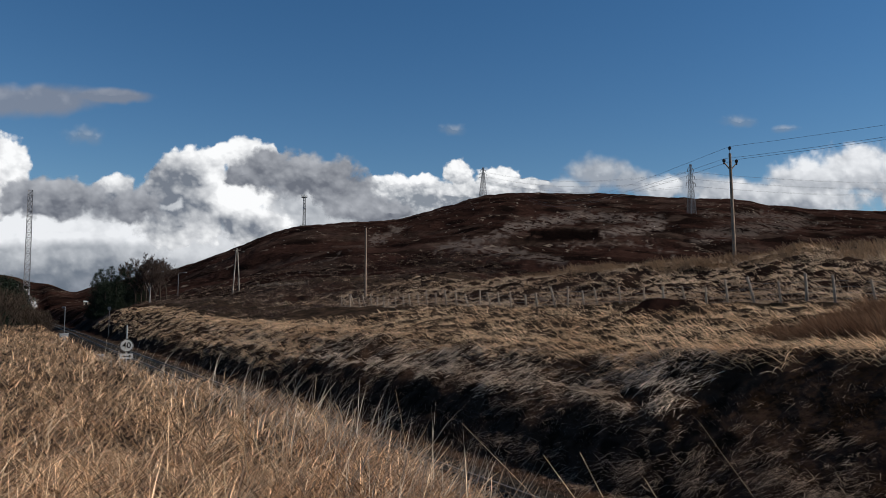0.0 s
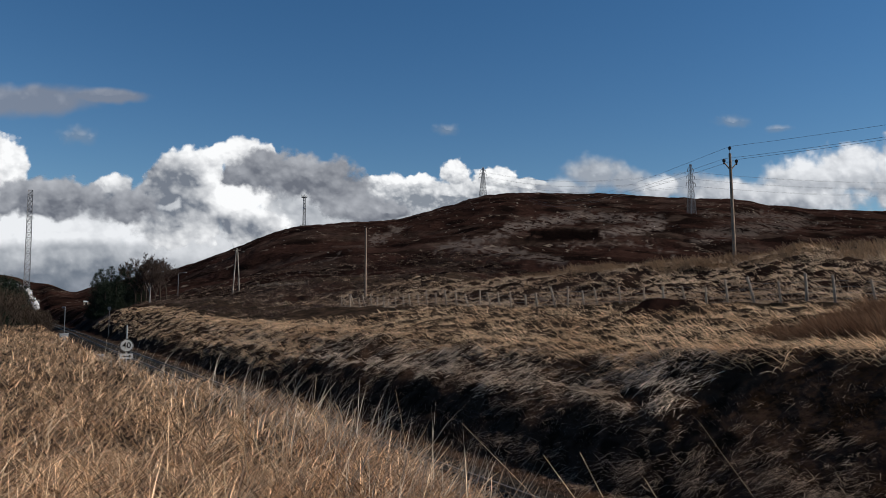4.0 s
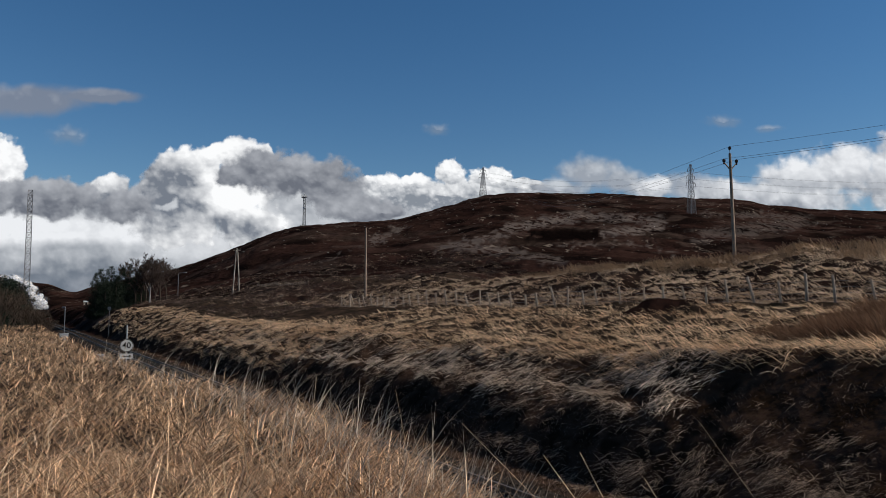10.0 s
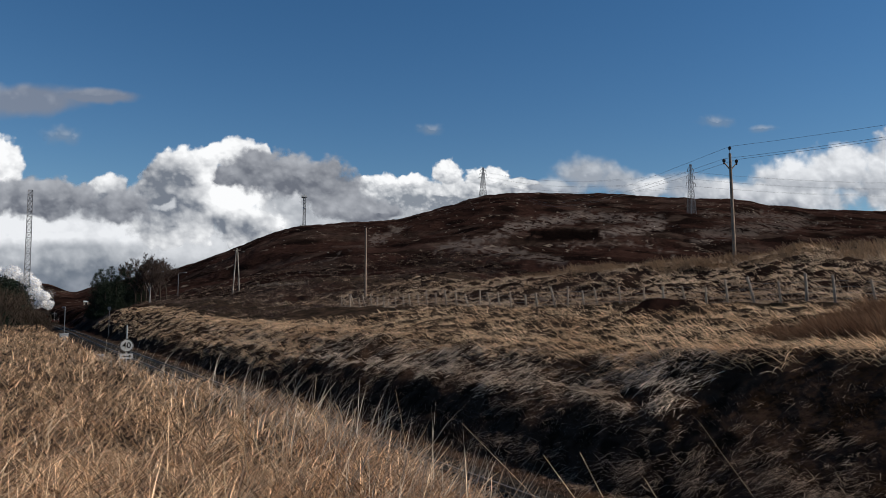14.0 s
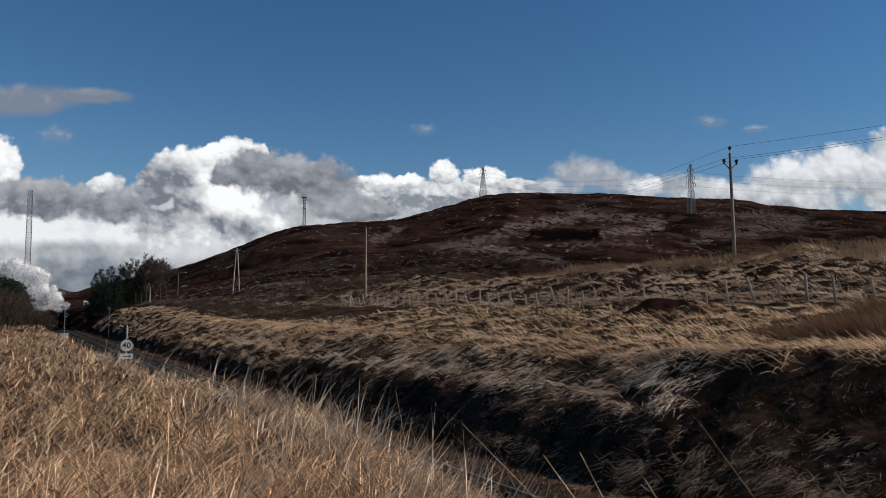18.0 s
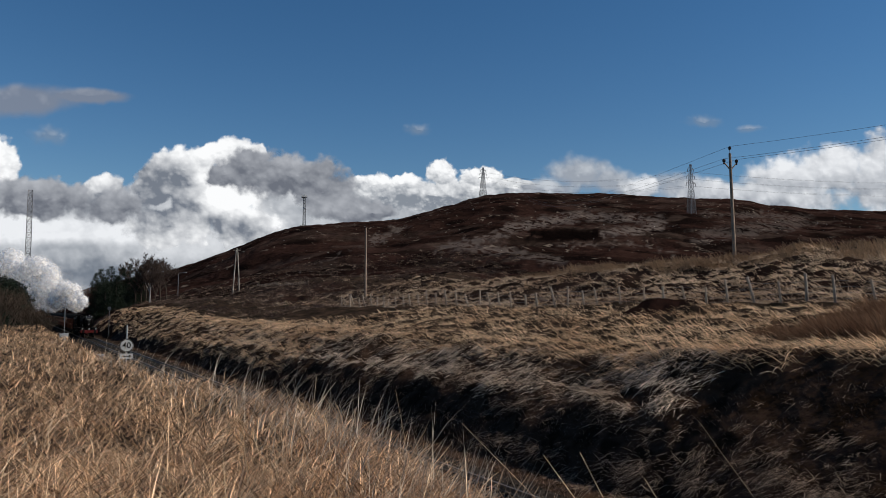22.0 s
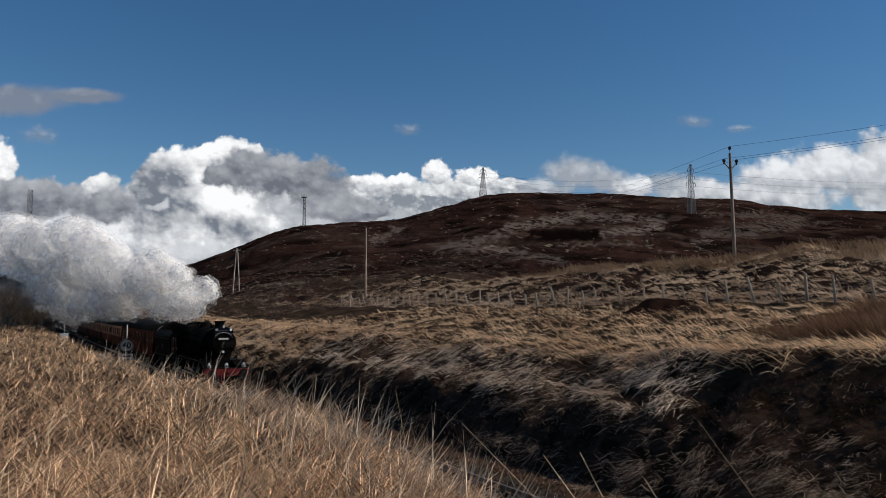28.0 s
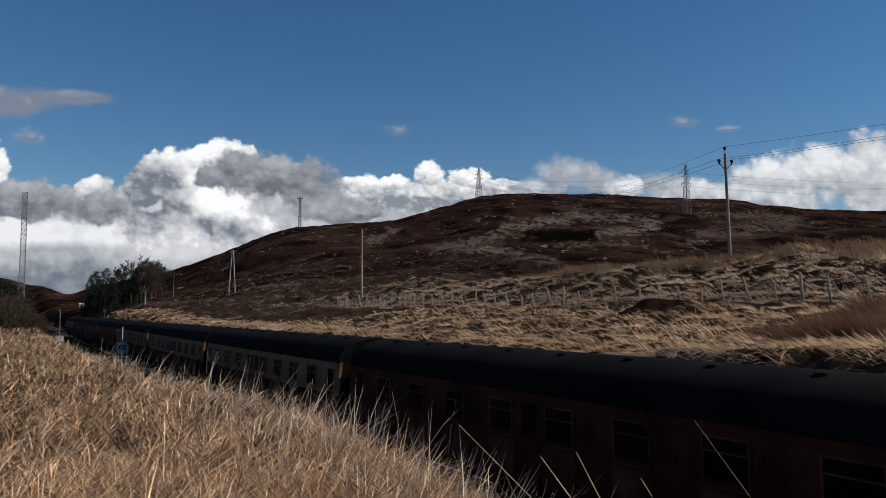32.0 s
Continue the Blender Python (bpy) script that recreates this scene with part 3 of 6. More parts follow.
tussocks(9000, lambda s, l, x, y: (l > 49) & (l < 61) & (s < 72 + 12 * waves(s, l, 70, 9)) & (waves(x, y, 69, 9) > -0.6), (-8, 34), (52, 150), 0.6, 0.75, 0.3, REED, "reed_band", "band of tawny upright reeds at the top of the field", 14, 7, 0.5, 0.6, 0.6)
tussocks(9000, lambda s, l, x, y: (l > 13.2) & (l < 20) & odd(s, 0.25 + 0.75 * smooth(14, 20, s)), SEEN, (16, 110), 1.0, 0.2, 0.25, HEATHERY, "slope_heather", "dark heather and dead bracken in the cutting", 12, 4, 1.3, 0.55, 1.5)
tussocks(30000, lambda s, l, x, y: (l > 15.5) & (l < 23) & (s > 50) & offfence(s, l) & ((ripple(s, l) > 0.35) | odd(s, 0.08)), (-27, -3), (50, 190), 0.7, 0.55, 0.16, TUSSOCK, "far_crest_grass", "matted pale grass on the bank farther along the line", 9, 8, 1.3, 0.8, 0.3, (0.2, 0.9), -0.4, 0.35)
tussocks(5000, lambda s, l, x, y: brake(s, l), (15, 34), (25, 45), 1.0, 0.6, 0.14, BRAKE, "dead_bracken", "dark russet patch of dead bracken above the cutting", 14, 9, 0.7, 0.6, 0.6)
moor = lambda s, l: (l > 25) & (l < 130) & (s > 62) & ((l > 34) | (s > 80)) & ((s > 84) | (l > 58))
tussocks(14000, lambda s, l, x, y: moor(s, l) & (waves(s * 0.5, l, 76, 6) > 0.0), (-22, 6), (80, 270), 0.8, 0.5, 0.35, HEATHERY, "moor_heather", "dark brown heather clumps over the moor", 8, 10, 1.0, 0.8, 0.9)
tussocks(9000, lambda s, l, x, y: moor(s, l) & (waves(s * 0.5, l * 1.2, 77, 5) > 0.35), (-22, 6), (80, 270), 0.8, 0.5, 0.3, LOWER, "moor_grass", "sparse pale grass tufts among the moor heather", 8, 11, 1.3, 0.7, 0.4)


# ---- the railway ----
def build_track():
    track = empty("track", pose(*sl(0, DTRACK), 0, 0, 0, math.degrees(math.atan2(UY, UX))), "rusty single railway line on grey ballast in the cutting", "railway track", kind="structure")
    bed = [(-2.6, -0.42), (-1.75, -0.2), (1.75, -0.2), (2.6, -0.42)]
    part("ballast_bed", prism(bed, -70, 520), BALLAST, track)
    head = [(-0.035, 0.0), (0.035, 0.0), (0.035, -0.04), (0.01, -0.05), (0.01, -0.13), (0.07, -0.15), (-0.07, -0.15), (-0.01, -0.13), (-0.01, -0.05), (-0.035, -0.04)]
    for y in (-0.755, 0.755):
        part("rail", prism([(y + a, b) for a, b in head], -70, 520), RAIL, track, "steel rail with rust-brown sides")
    bm = box(-0.13, 0.13, -1.28, 1.28, -0.26, -0.15, 0.015)
    first = part("sleeper", bm, SLEEPER, track)
    for i in range(1, 250):
        o = new("sleeper", first.data)
        o.parent = track
        o.location = (-30 + i * 0.7, 0, 0)
    first.location = (-30, 0, 0)
    # loose stones on the bed
    r = np.random.RandomState(3)
    n = 5000
    V, F = [], []
    cx, cy = r.uniform(10, 110, n), r.uniform(-2.2, 2.2, n)
    cz = np.where(np.abs(cy) < 1.75, -0.19, -0.19 - (np.abs(cy) - 1.75) * 0.26)
    octa = np.array([(1, 0, 0), (-1, 0, 0), (0, 1, 0), (0, -1, 0), (0, 0, 0.8), (0, 0, -0.8)], float)
    tri = np.array([(0, 2, 4), (2, 1, 4), (1, 3, 4), (3, 0, 4), (2, 0, 5), (1, 2, 5), (3, 1, 5), (0, 3, 5)])
    V = octa[None] * r.uniform(0.02, 0.05, (n, 1, 3)) + np.stack((cx, cy, cz), -1)[:, None]
    F = (np.arange(n) * 6)[:, None, None] + tri[None]
    o = new("ballast_stone", raw_mesh("ballast_stone", V.reshape(-1, 3), [F.reshape(-1, 3)], BALLAST))
    o.parent = track
    tagged(o, kind="stuff")


build_track()


# ---- the train: x points ahead, y to the far side, z up from the rail ----
def wheel(name, x, y, r, parent, spokes=0):
    """A wheel on the rail, with tyre and rim or spokes; it turns about y."""
    w = empty(name)
    w.parent = parent
    w.location = (x, y, r)
    part("tyre", lathe([(r - 0.07, -0.065), (r - 0.005, -0.065), (r + 0.025, -0.055), (r + 0.02, -0.035), (r, -0.02), (r, 0.065), (r - 0.07, 0.065), (r - 0.07, -0.065)], axis="y", n=28), UNDER, w)
    if spokes:
        bm = lathe([(0.02, -0.09), (0.16, -0.09), (0.16, 0.09), (0.02, 0.09)], axis="y", n=12)
        for i in range(spokes):
            a = 6.2832 * i / spokes
            tube((0.1 * math.cos(a), 0, 0.1 * math.sin(a)), ((r - 0.06) * math.cos(a), 0, (r - 0.06) * math.sin(a)), 0.035, 0.028, 6, bm)
        box(-0.16, 0.16, -0.03, 0.03, 0.35, r - 0.06, 0.02, bm)
        part("spoke_wheel", bm, BLACK, w)
    else:
        part("wheel_disc", lathe([(0.02, -0.07), (0.12, -0.07), (0.14, -0.02), (r - 0.07, -0.03), (r - 0.07, 0.03), (0.14, 0.02), (0.12, 0.07), (0.02, 0.07)], axis="y", n=24), UNDER, w)
    return w


def buffer(x, y, z, parent, way=1):
    b = part("buffer", lathe([(0.13, -0.02), (0.13, 0.04), (0.095, 0.06), (0.085, 0.3), (0.06, 0.3), (0.06, 0.4), (0.0, 0.4)], axis="x", n=16), UNDER, parent)
    b.location, b.rotation_euler = (x, y, z), (0, 0, 0 if way > 0 else math.pi)
    part("buffer_head", lathe([(0.0, 0.385), (0.2, 0.39), (0.225, 0.41), (0.2, 0.435), (0.0, 0.45)], axis="x", n=20), UNDER, b, "greasy round buffer head")


def lamp_box(x, y, z, parent):
    lm = part("headlamp", box(-0.09, 0.09, -0.09, 0.09, 0, 0.2, 0.02), SIGNWHITE, parent, "white-painted oil headlamp")
    lm.location = (x, y, z)
    part("lamp_lens", lathe([(0.065, 0.085), (0.065, 0.11), (0.05, 0.125), (0.0, 0.135)], (0, 0, 0.1), "x", 14), BRIGHT, lm)
    part("lamp_handle", tube((0, -0.06, 0.2), (0, 0.06, 0.26), 0.012, n=6, bm=tube((0, 0.06, 0.2), (0, 0.06, 0.26), 0.012, n=6)), UNDER, lm)
    part("lamp_chimney", lathe([(0.05, 0.2), (0.05, 0.24), (0.065, 0.25), (0.03, 0.28), (0, 0.28)], n=10), SIGNWHITE, lm)


WHEELS = []


def build_locomotive():
    L = empty("steam_locomotive", label="black steam locomotive with a red buffer beam and navy headboard", category="locomotive")
    zc = 2.72
    # boiler, tapered, with lagging bands
    part("boiler", lathe([(0.93, -7.0), (0.92, -5.5), (0.80, -3.3), (0.80, -3.2)], (0, 0, zc), "x", 40), BLACK, L, smooth=True)
    for x, r in ((-6.8, 0.93), (-5.6, 0.922), (-4.5, 0.866)):
        part("boiler_band", lathe([(r - 0.02, x - 0.03), (r + 0.012, x - 0.03), (r + 0.012, x + 0.03), (r - 0.02, x + 0.03)], (0, 0, zc), "x", 40), BLACK, L)
    sm = part("smokebox", lathe([(0.80, -3.3), (0.80, -1.56), (0.78, -1.5), (0.70, -1.5)], (0, 0, zc), "x", 44), SOOT, L, "sooty black smokebox")
    part("rivet_ring", lathe([(0.78, -1.62), (0.815, -1.62), (0.815, -1.56), (0.78, -1.56)], (0, 0, zc), "x", 44), SOOT, sm)
    door = part("smokebox_door", lathe([(0.70, -1.5), (0.70, -1.46), (0.62, -1.42), (0.45, -1.36), (0.2, -1.32), (0.0, -1.31)], (0, 0, zc), "x", 40), SOOT, L, smooth=True)
    for dz in (-0.28, 0.28):
        part("hinge_strap", box(-1.40, -1.31, -0.1, 0.72, zc + dz - 0.03, zc + dz + 0.03, 0.01), BLACK, door)
    bm = tube((-1.32, 0, zc), (-1.22, 0, zc), 0.05, n=12)
    tube((-1.24, 0, zc), (-1.24, 0.05, zc + 0.24), 0.014, n=6, bm=bm), tube((-1.22, 0, zc), (-1.22, -0.16, zc - 0.18), 0.014, n=6, bm=bm)
    part("door_handle", bm, BRIGHT, door)
    rail = bmesh.new()
    pts = [(-1.34, 0.62 * math.sin(a), zc + 0.62 * math.cos(a) * 0.98) for a in np.linspace(-1.1, 1.1, 13)]
    for a, b in zip(pts, pts[1:]):
        tube(a, b, 0.014, n=6, bm=rail)
    part("front_handrail", rail, BRIGHT, door)
    plate = part("name_board", box(-1.32, -1.28, -0.32, 0.32, zc + 0.17, zc + 0.32, 0.01), SOOT, door, "smokebox plate with white characters")
    for i in range(5):
        y = -0.236 + i * 0.118
        part("white_bar", box(-1.28, -1.272, y - 0.034, y + 0.034, zc + 0.195, zc + 0.295), WHITE, plate)
    part("shed_plate", lathe([(0, -1.33), (0.07, -1.33), (0.07, -1.31), (0, -1.31)], (0, 0, zc - 0.52), "x", 16), SIGNWHITE, door, "small oval white plate")
    part("lamp_bracket", box(-1.38, -1.3, -0.02, 0.02, zc + 0.56, zc + 0.74), BLACK, door)
    # headboard with three shields
    hb = part("headboard", prism([(-0.56, zc + 0.46), (-0.52, zc + 0.66), (-0.55, zc + 0.84), (-0.40, zc + 0.87), (-0.28, zc + 0.91), (-0.16, zc + 0.94), (-0.09, zc + 1.05), (0.09, zc + 1.05), (0.16, zc + 0.94), (0.28, zc + 0.91), (0.40, zc + 0.87), (0.55, zc + 0.84), (0.52, zc + 0.66), (0.56, zc + 0.46), (0.38, zc + 0.54), (0.2, zc + 0.59), (0, zc + 0.61), (-0.2, zc + 0.59), (-0.38, zc + 0.54)], -1.3, -1.26), BLUEP, L, "navy headboard with white lettering bars and shields")
    for y, z in ((-0.42, 0.78), (0.0, 0.97), (0.42, 0.78)):
        part("shield", prism([(y - 0.065, zc + z + 0.07), (y + 0.065, zc + z + 0.07), (y + 0.065, zc + z - 0.02), (y, zc + z - 0.08), (y - 0.065, zc + z - 0.02)], -1.26, -1.245), WHITE, hb, "small white heraldic shield")
    part("shield_cross", box(-1.245, -1.238, -0.012, 0.012, zc + 0.91, zc + 1.03), REDPAINT, hb)
    part("shield_cross", box(-1.245, -1.239, -0.05, 0.05, zc + 0.975, zc + 0.995), REDPAINT, hb)
    bm = bmesh.new()
    for sgn in (-1, 1):
        q = bmesh.new()
        box(-1.245, -1.238, -0.1, 0.1, -0.014, 0.014, 0, q)
        bmesh.ops.transform(q, matrix=Matrix.Translation((0, -0.42, zc + 0.79)) @ Matrix.Translation((-1.24, 0, 0)) @ Matrix.Rotation(sgn * 0.8, 4, 'X') @ Matrix.Translation((1.24, 0, 0)), verts=q.verts)
        merge(bm, q)
    part("shield_saltire", bm, BLUEP, hb)
    for i in range(11):
        y = -0.4 + i * 0.08
        part("grey_bar", box(-1.26, -1.252, y - 0.017, y + 0.017, zc + 0.66 + 0.05 * math.cos(y * 3), zc + 0.72 + 0.05 * math.cos(y * 3)), BRIGHT, hb)
    rim = bmesh.new()
    pts = [(-1.255, 0.54 * math.sin(a), zc + 0.28 + 0.34 * math.cos(a)) for a in np.linspace(-1.1, 1.1, 15)]
    for a, b in zip(pts, pts[1:]):
        tube(a, b, 0.011, n=6, bm=rim)
    part("board_edge", rim, SIGNWHITE, hb)
    # chimney, dome, safety valves, top feed
    part("chimney", lathe([(0.42, 0.70), (0.33, 0.82), (0.27, 0.92), (0.27, 1.17), (0.32, 1.21), (0.34, 1.27), (0.34, 1.30), (0.25, 1.30), (0.22, 1.0)], (-2.35, 0, zc), n=28), SOOT, L, smooth=True)
    part("dome", lathe([(0.50, 0.8), (0.42, 0.9), (0.38, 1.0), (0.36, 1.08), (0.29, 1.16), (0.15, 1.21), (0, 1.22)], (-6.1, 0, zc), n=28), BLACK, L, smooth=True)
    part("top_feed", lathe([(0.2, 0.65), (0.2, 0.95), (0.14, 1.02), (0, 1.04)], (-4.1, 0, zc), n=18), BLACK, L, smooth=True)
    for y in (-0.2, 0.2):
        part("safety_valve", lathe([(0.07, 0.8), (0.07, 0.98), (0.05, 1.02), (0, 1.02)], (-7.7, y, zc), n=12), BLACK, L)
    part("whistle", tube((-8.3, 0.1, zc + 0.8), (-8.3, 0.1, zc + 1.1), 0.03, n=8), BRIGHT, L)
    # firebox, square-shouldered
    fb = [(-0.62, 1.2), (-0.82, 2.3), (-0.9, 3.25), (-0.78, 3.58), (-0.5, 3.69), (0.5, 3.69), (0.78, 3.58), (0.9, 3.25), (0.82, 2.3), (0.62, 1.2)]
    part("firebox", prism(fb, -9.1, -6.9), BLACK, L)
    # cab
    side = [(-1.3, 1.3), (-1.3, 2.95), (-1.22, 3.1), (-1.02, 3.54), (-0.6, 3.80), (-0.3, 3.87), (0, 3.89), (0.3, 3.87), (0.6, 3.80), (1.02, 3.54), (1.22, 3.1), (1.3, 2.95), (1.3, 1.3)]
    part("cab_roof", prism(side[2:11] + [(y, z - 0.05) for y, z in side[2:11]][::-1], -11.4, -8.9), SOOT, L, smooth=False)
    part("cab_front", prism(side, -9.05, -9.0), BLACK, L)
    for y in (-1.3, 1.26):
        cs = part("cab_side", box(-10.9, -9.0, y, y + 0.04, 1.3, 2.1), BLACK, L)
        for x0, x1 in ((-9.15, -9.0), (-10.0, -9.9), (-10.9, -10.75)):
            part("cab_pillar", box(x0, x1, y, y + 0.04, 2.1, 2.85), BLACK, cs)
        part("cab_header", box(-10.9, -9.0, y, y + 0.04, 2.8, 3.12), BLACK, cs)
        for xa, xb in ((-9.9, -9.15), (-10.75, -10.0)):
            part("cab_window", box(xa, xb, y + 0.015, y + 0.025, 2.1, 2.8), GLASS, cs)
        o = -1 if y < 0 else 1
        for i in range(5):
            xx = -10.66 + i * 0.13
            part("white_bar", box(xx - 0.04, xx + 0.04, y - 0.006 if o < 0 else y + 0.04, y if o < 0 else y + 0.046, 1.86, 2.07), CREAM, cs)
        for xx in (-10.86, -9.12):
            part("lining", box(xx, xx + 0.02, y - 0.004 if o < 0 else y + 0.04, y if o < 0 else y + 0.044, 1.42, 2.09), LINING, cs)
        for z in (1.42, 2.09):
            part("lining", box(-10.86, -9.1, y - 0.004 if o < 0 else y + 0.04, y if o < 0 else y + 0.044, z, z + 0.015), LINING, cs)
    part("cab_floor", box(-11.3, -9.0, -1.25, 1.25, 1.2, 1.3), UNDER, L)
    # running plates
    for y0, y1 in ((-1.28, -0.62), (0.62, 1.28)):
        rp = part("running_plate", box(-9.0, -1.55, y0, y1, 1.62, 1.66), BLACK, L)
        yv = y0 if y0 < 0 else y1 - 0.02
        part("valance", box(-9.0, -1.55, yv, yv + 0.02, 1.5, 1.62), BLACK, rp)
        part("plate_edge", box(-9.0, -1.55, yv - 0.004, yv + 0.024, 1.64, 1.664), LINING, rp)
        bm = prism([(y0, 0), (y1, 0), (y1, 0.04), (y0, 0.04)], -0.9, 0)
        bmesh.ops.transform(bm, matrix=Matrix.Translation((-0.85, 0, 1.31)) @ Matrix.Rotation(math.radians(22), 4, 'Y'), verts=bm.verts)
        part("front_step_plate", bm, BLACK, L)
        part("front_plate", box(-0.9, -0.36, y0, y1, 1.28, 1.32), BLACK, L)
    part("front_platform", box(-1.5, -0.4, -0.62, 0.62, 1.2, 1.3), BLACK, L)
    part("smokebox_saddle", prism([(-0.6, 1.2), (-0.45, 1.75), (-0.6, 2.1), (0.6, 2.1), (0.45, 1.75), (0.6, 1.2)], -3.1, -1.6), SOOT, L)
    for y in (-0.78, 0.72):
        q = prism([(0, 0), (0.06, 0), (0.06, 0.03), (0, 0.03)], -1.1, 0.0)
        bmesh.ops.transform(q, matrix=Matrix.Translation((-0.5, y, 1.3)) @ Matrix.Rotation(math.radians(38), 4, 'Y'), verts=q.verts)
        part("frame_stay", q, BLACK, L)
    # frames, cylinders, valve gear
    for y in (-0.62, 0.58):
        part("frame_plate", box(-11.0, -0.4, y, y + 0.04, 0.62, 1.3), UNDER, L)
    for y in (-1.05, 1.05):
        cy = part("cylinder", lathe([(0.0, -3.1), (0.34, -3.08), (0.36, -3.0), (0.36, -2.0), (0.33, -1.92), (0, -1.9)], (0, y, 0.95), "x", 24), BLACK, L, smooth=False)
        part("valve_chest", lathe([(0.0, -3.2), (0.17, -3.2), (0.2, -3.0), (0.2, -1.9), (0.12, -1.8), (0, -1.8)], (0, y * 0.95, 1.42), "x", 18), BLACK, cy)
        part("slide_bar", box(-4.4, -3.1, y - 0.05, y + 0.05, 1.08, 1.14), BRIGHT, cy)
        part("connecting_rod", box(-6.9, -4.2, y - 0.025, y + 0.025, 0.85, 0.97, 0.01), BRIGHT, cy)
        part("coupling_rod", box(-9.1, -4.95, y * 0.96 - 0.02, y * 0.96 + 0.02, 0.6, 0.72, 0.01), BRIGHT, cy)
    for y in (-0.755, 0.755):
        for x in (-1.35, -3.35):
            wheel("bogie_wheel", x, y, 0.49, L)
        for x in (-4.95, -7.0, -9.1):
            WHEELS.append((wheel("driving_wheel", x, y, 0.91, L, 18), x, y, 0.91))
    # front end
    beam = part("buffer_beam", box(-0.04, 0.02, -1.28, 1.28, 0.82, 1.26, 0.01), REDPAINT, L, "bright red buffer beam with rivets")
    bm = bmesh.new()
    for y in np.arange(-1.2, 1.21, 0.12):
        for z in (0.86, 1.22):
            lathe([(0.02, 0.018), (0.02, 0.026), (0, 0.032)], (0, y, z), "x", 6, bm)
    tagged(part("rivet_row", bm, REDPAINT, beam), kind="stuff")
    bm = tube((0.02, 0, 1.02), (0.2, 0, 1.02), 0.05, n=8)
    for k in range(3):
        lathe([(0.07, -0.02), (0.09, -0.02), (0.09, 0.02), (0.07, 0.02), (0.07, -0.02)], (0.22, 0, 0.98 - 0.14 * k), "y" if k % 2 else "x", 12, bm)
    part("coupling", bm, UNDER, beam)
    for y in (-0.35, 0.45):
        bm = bmesh.new()
        pts = [(0.03, y, 0.95), (0.1, y, 0.9), (0.14, y, 0.6), (0.1, y + 0.06, 0.42)]
        for a, b in zip(pts, pts[1:]):
            tube(a, b, 0.035, n=8, bm=bm)
        part("brake_hose", bm, REDPAINT if y < 0 else UNDER, beam)
    for y in (-0.87, 0.87):
        buffer(0.02, y, 1.05, L)
        for z in (0.55, 0.9):
            part("front_step", box(-1.4, -1.1, y * 1.38 - 0.12, y * 1.38 + 0.12, z, z + 0.03), BLACK, L)
        bm = tube((-0.15, y * 1.32, 1.3), (-0.15, y * 1.32, 1.75), 0.015, n=6)
        tube((-0.15, y * 1.32, 1.75), (-1.5, y * 1.0, 2.2), 0.013, n=6, bm=bm)
        part("front_grab_rail", bm, BRIGHT, L)
    for y in (-1.0, 0.0, 1.0):
        lamp_box(-0.1, y, 1.32, L)
    hr = bmesh.new()
    for y in (-0.83, 0.83):
        tube((-9.0, y * 1.16, zc + 0.36), (-1.5, y, zc + 0.3), 0.016, n=6, bm=hr)
    part("boiler_handrail", hr, SOOT, L)
    bm = bmesh.new()
    for p0, p1 in (((-8.9, -0.98, 2.4), (-4.2, -0.88, 2.3)), ((-4.2, -0.88, 2.3), (-4.1, -0.3, 3.55)), ((-8.9, -0.98, 2.15), (-3.3, -0.86, 2.05))):
        tube(p0, p1, 0.03, n=8, bm=bm)
    part("feed_pipe", bm, BLACK, L)
    for o in L.children:
        if o.name.split(".")[0] in ("buffer_beam", "buffer", "headlamp", "front_grab_rail"):
            o.location.x -= 0.35
    part("ejector_pipe", tube((-9.0, -0.98, 2.85), (-3.0, -0.88, 2.8), 0.05, n=10), BLACK, L)
    return L


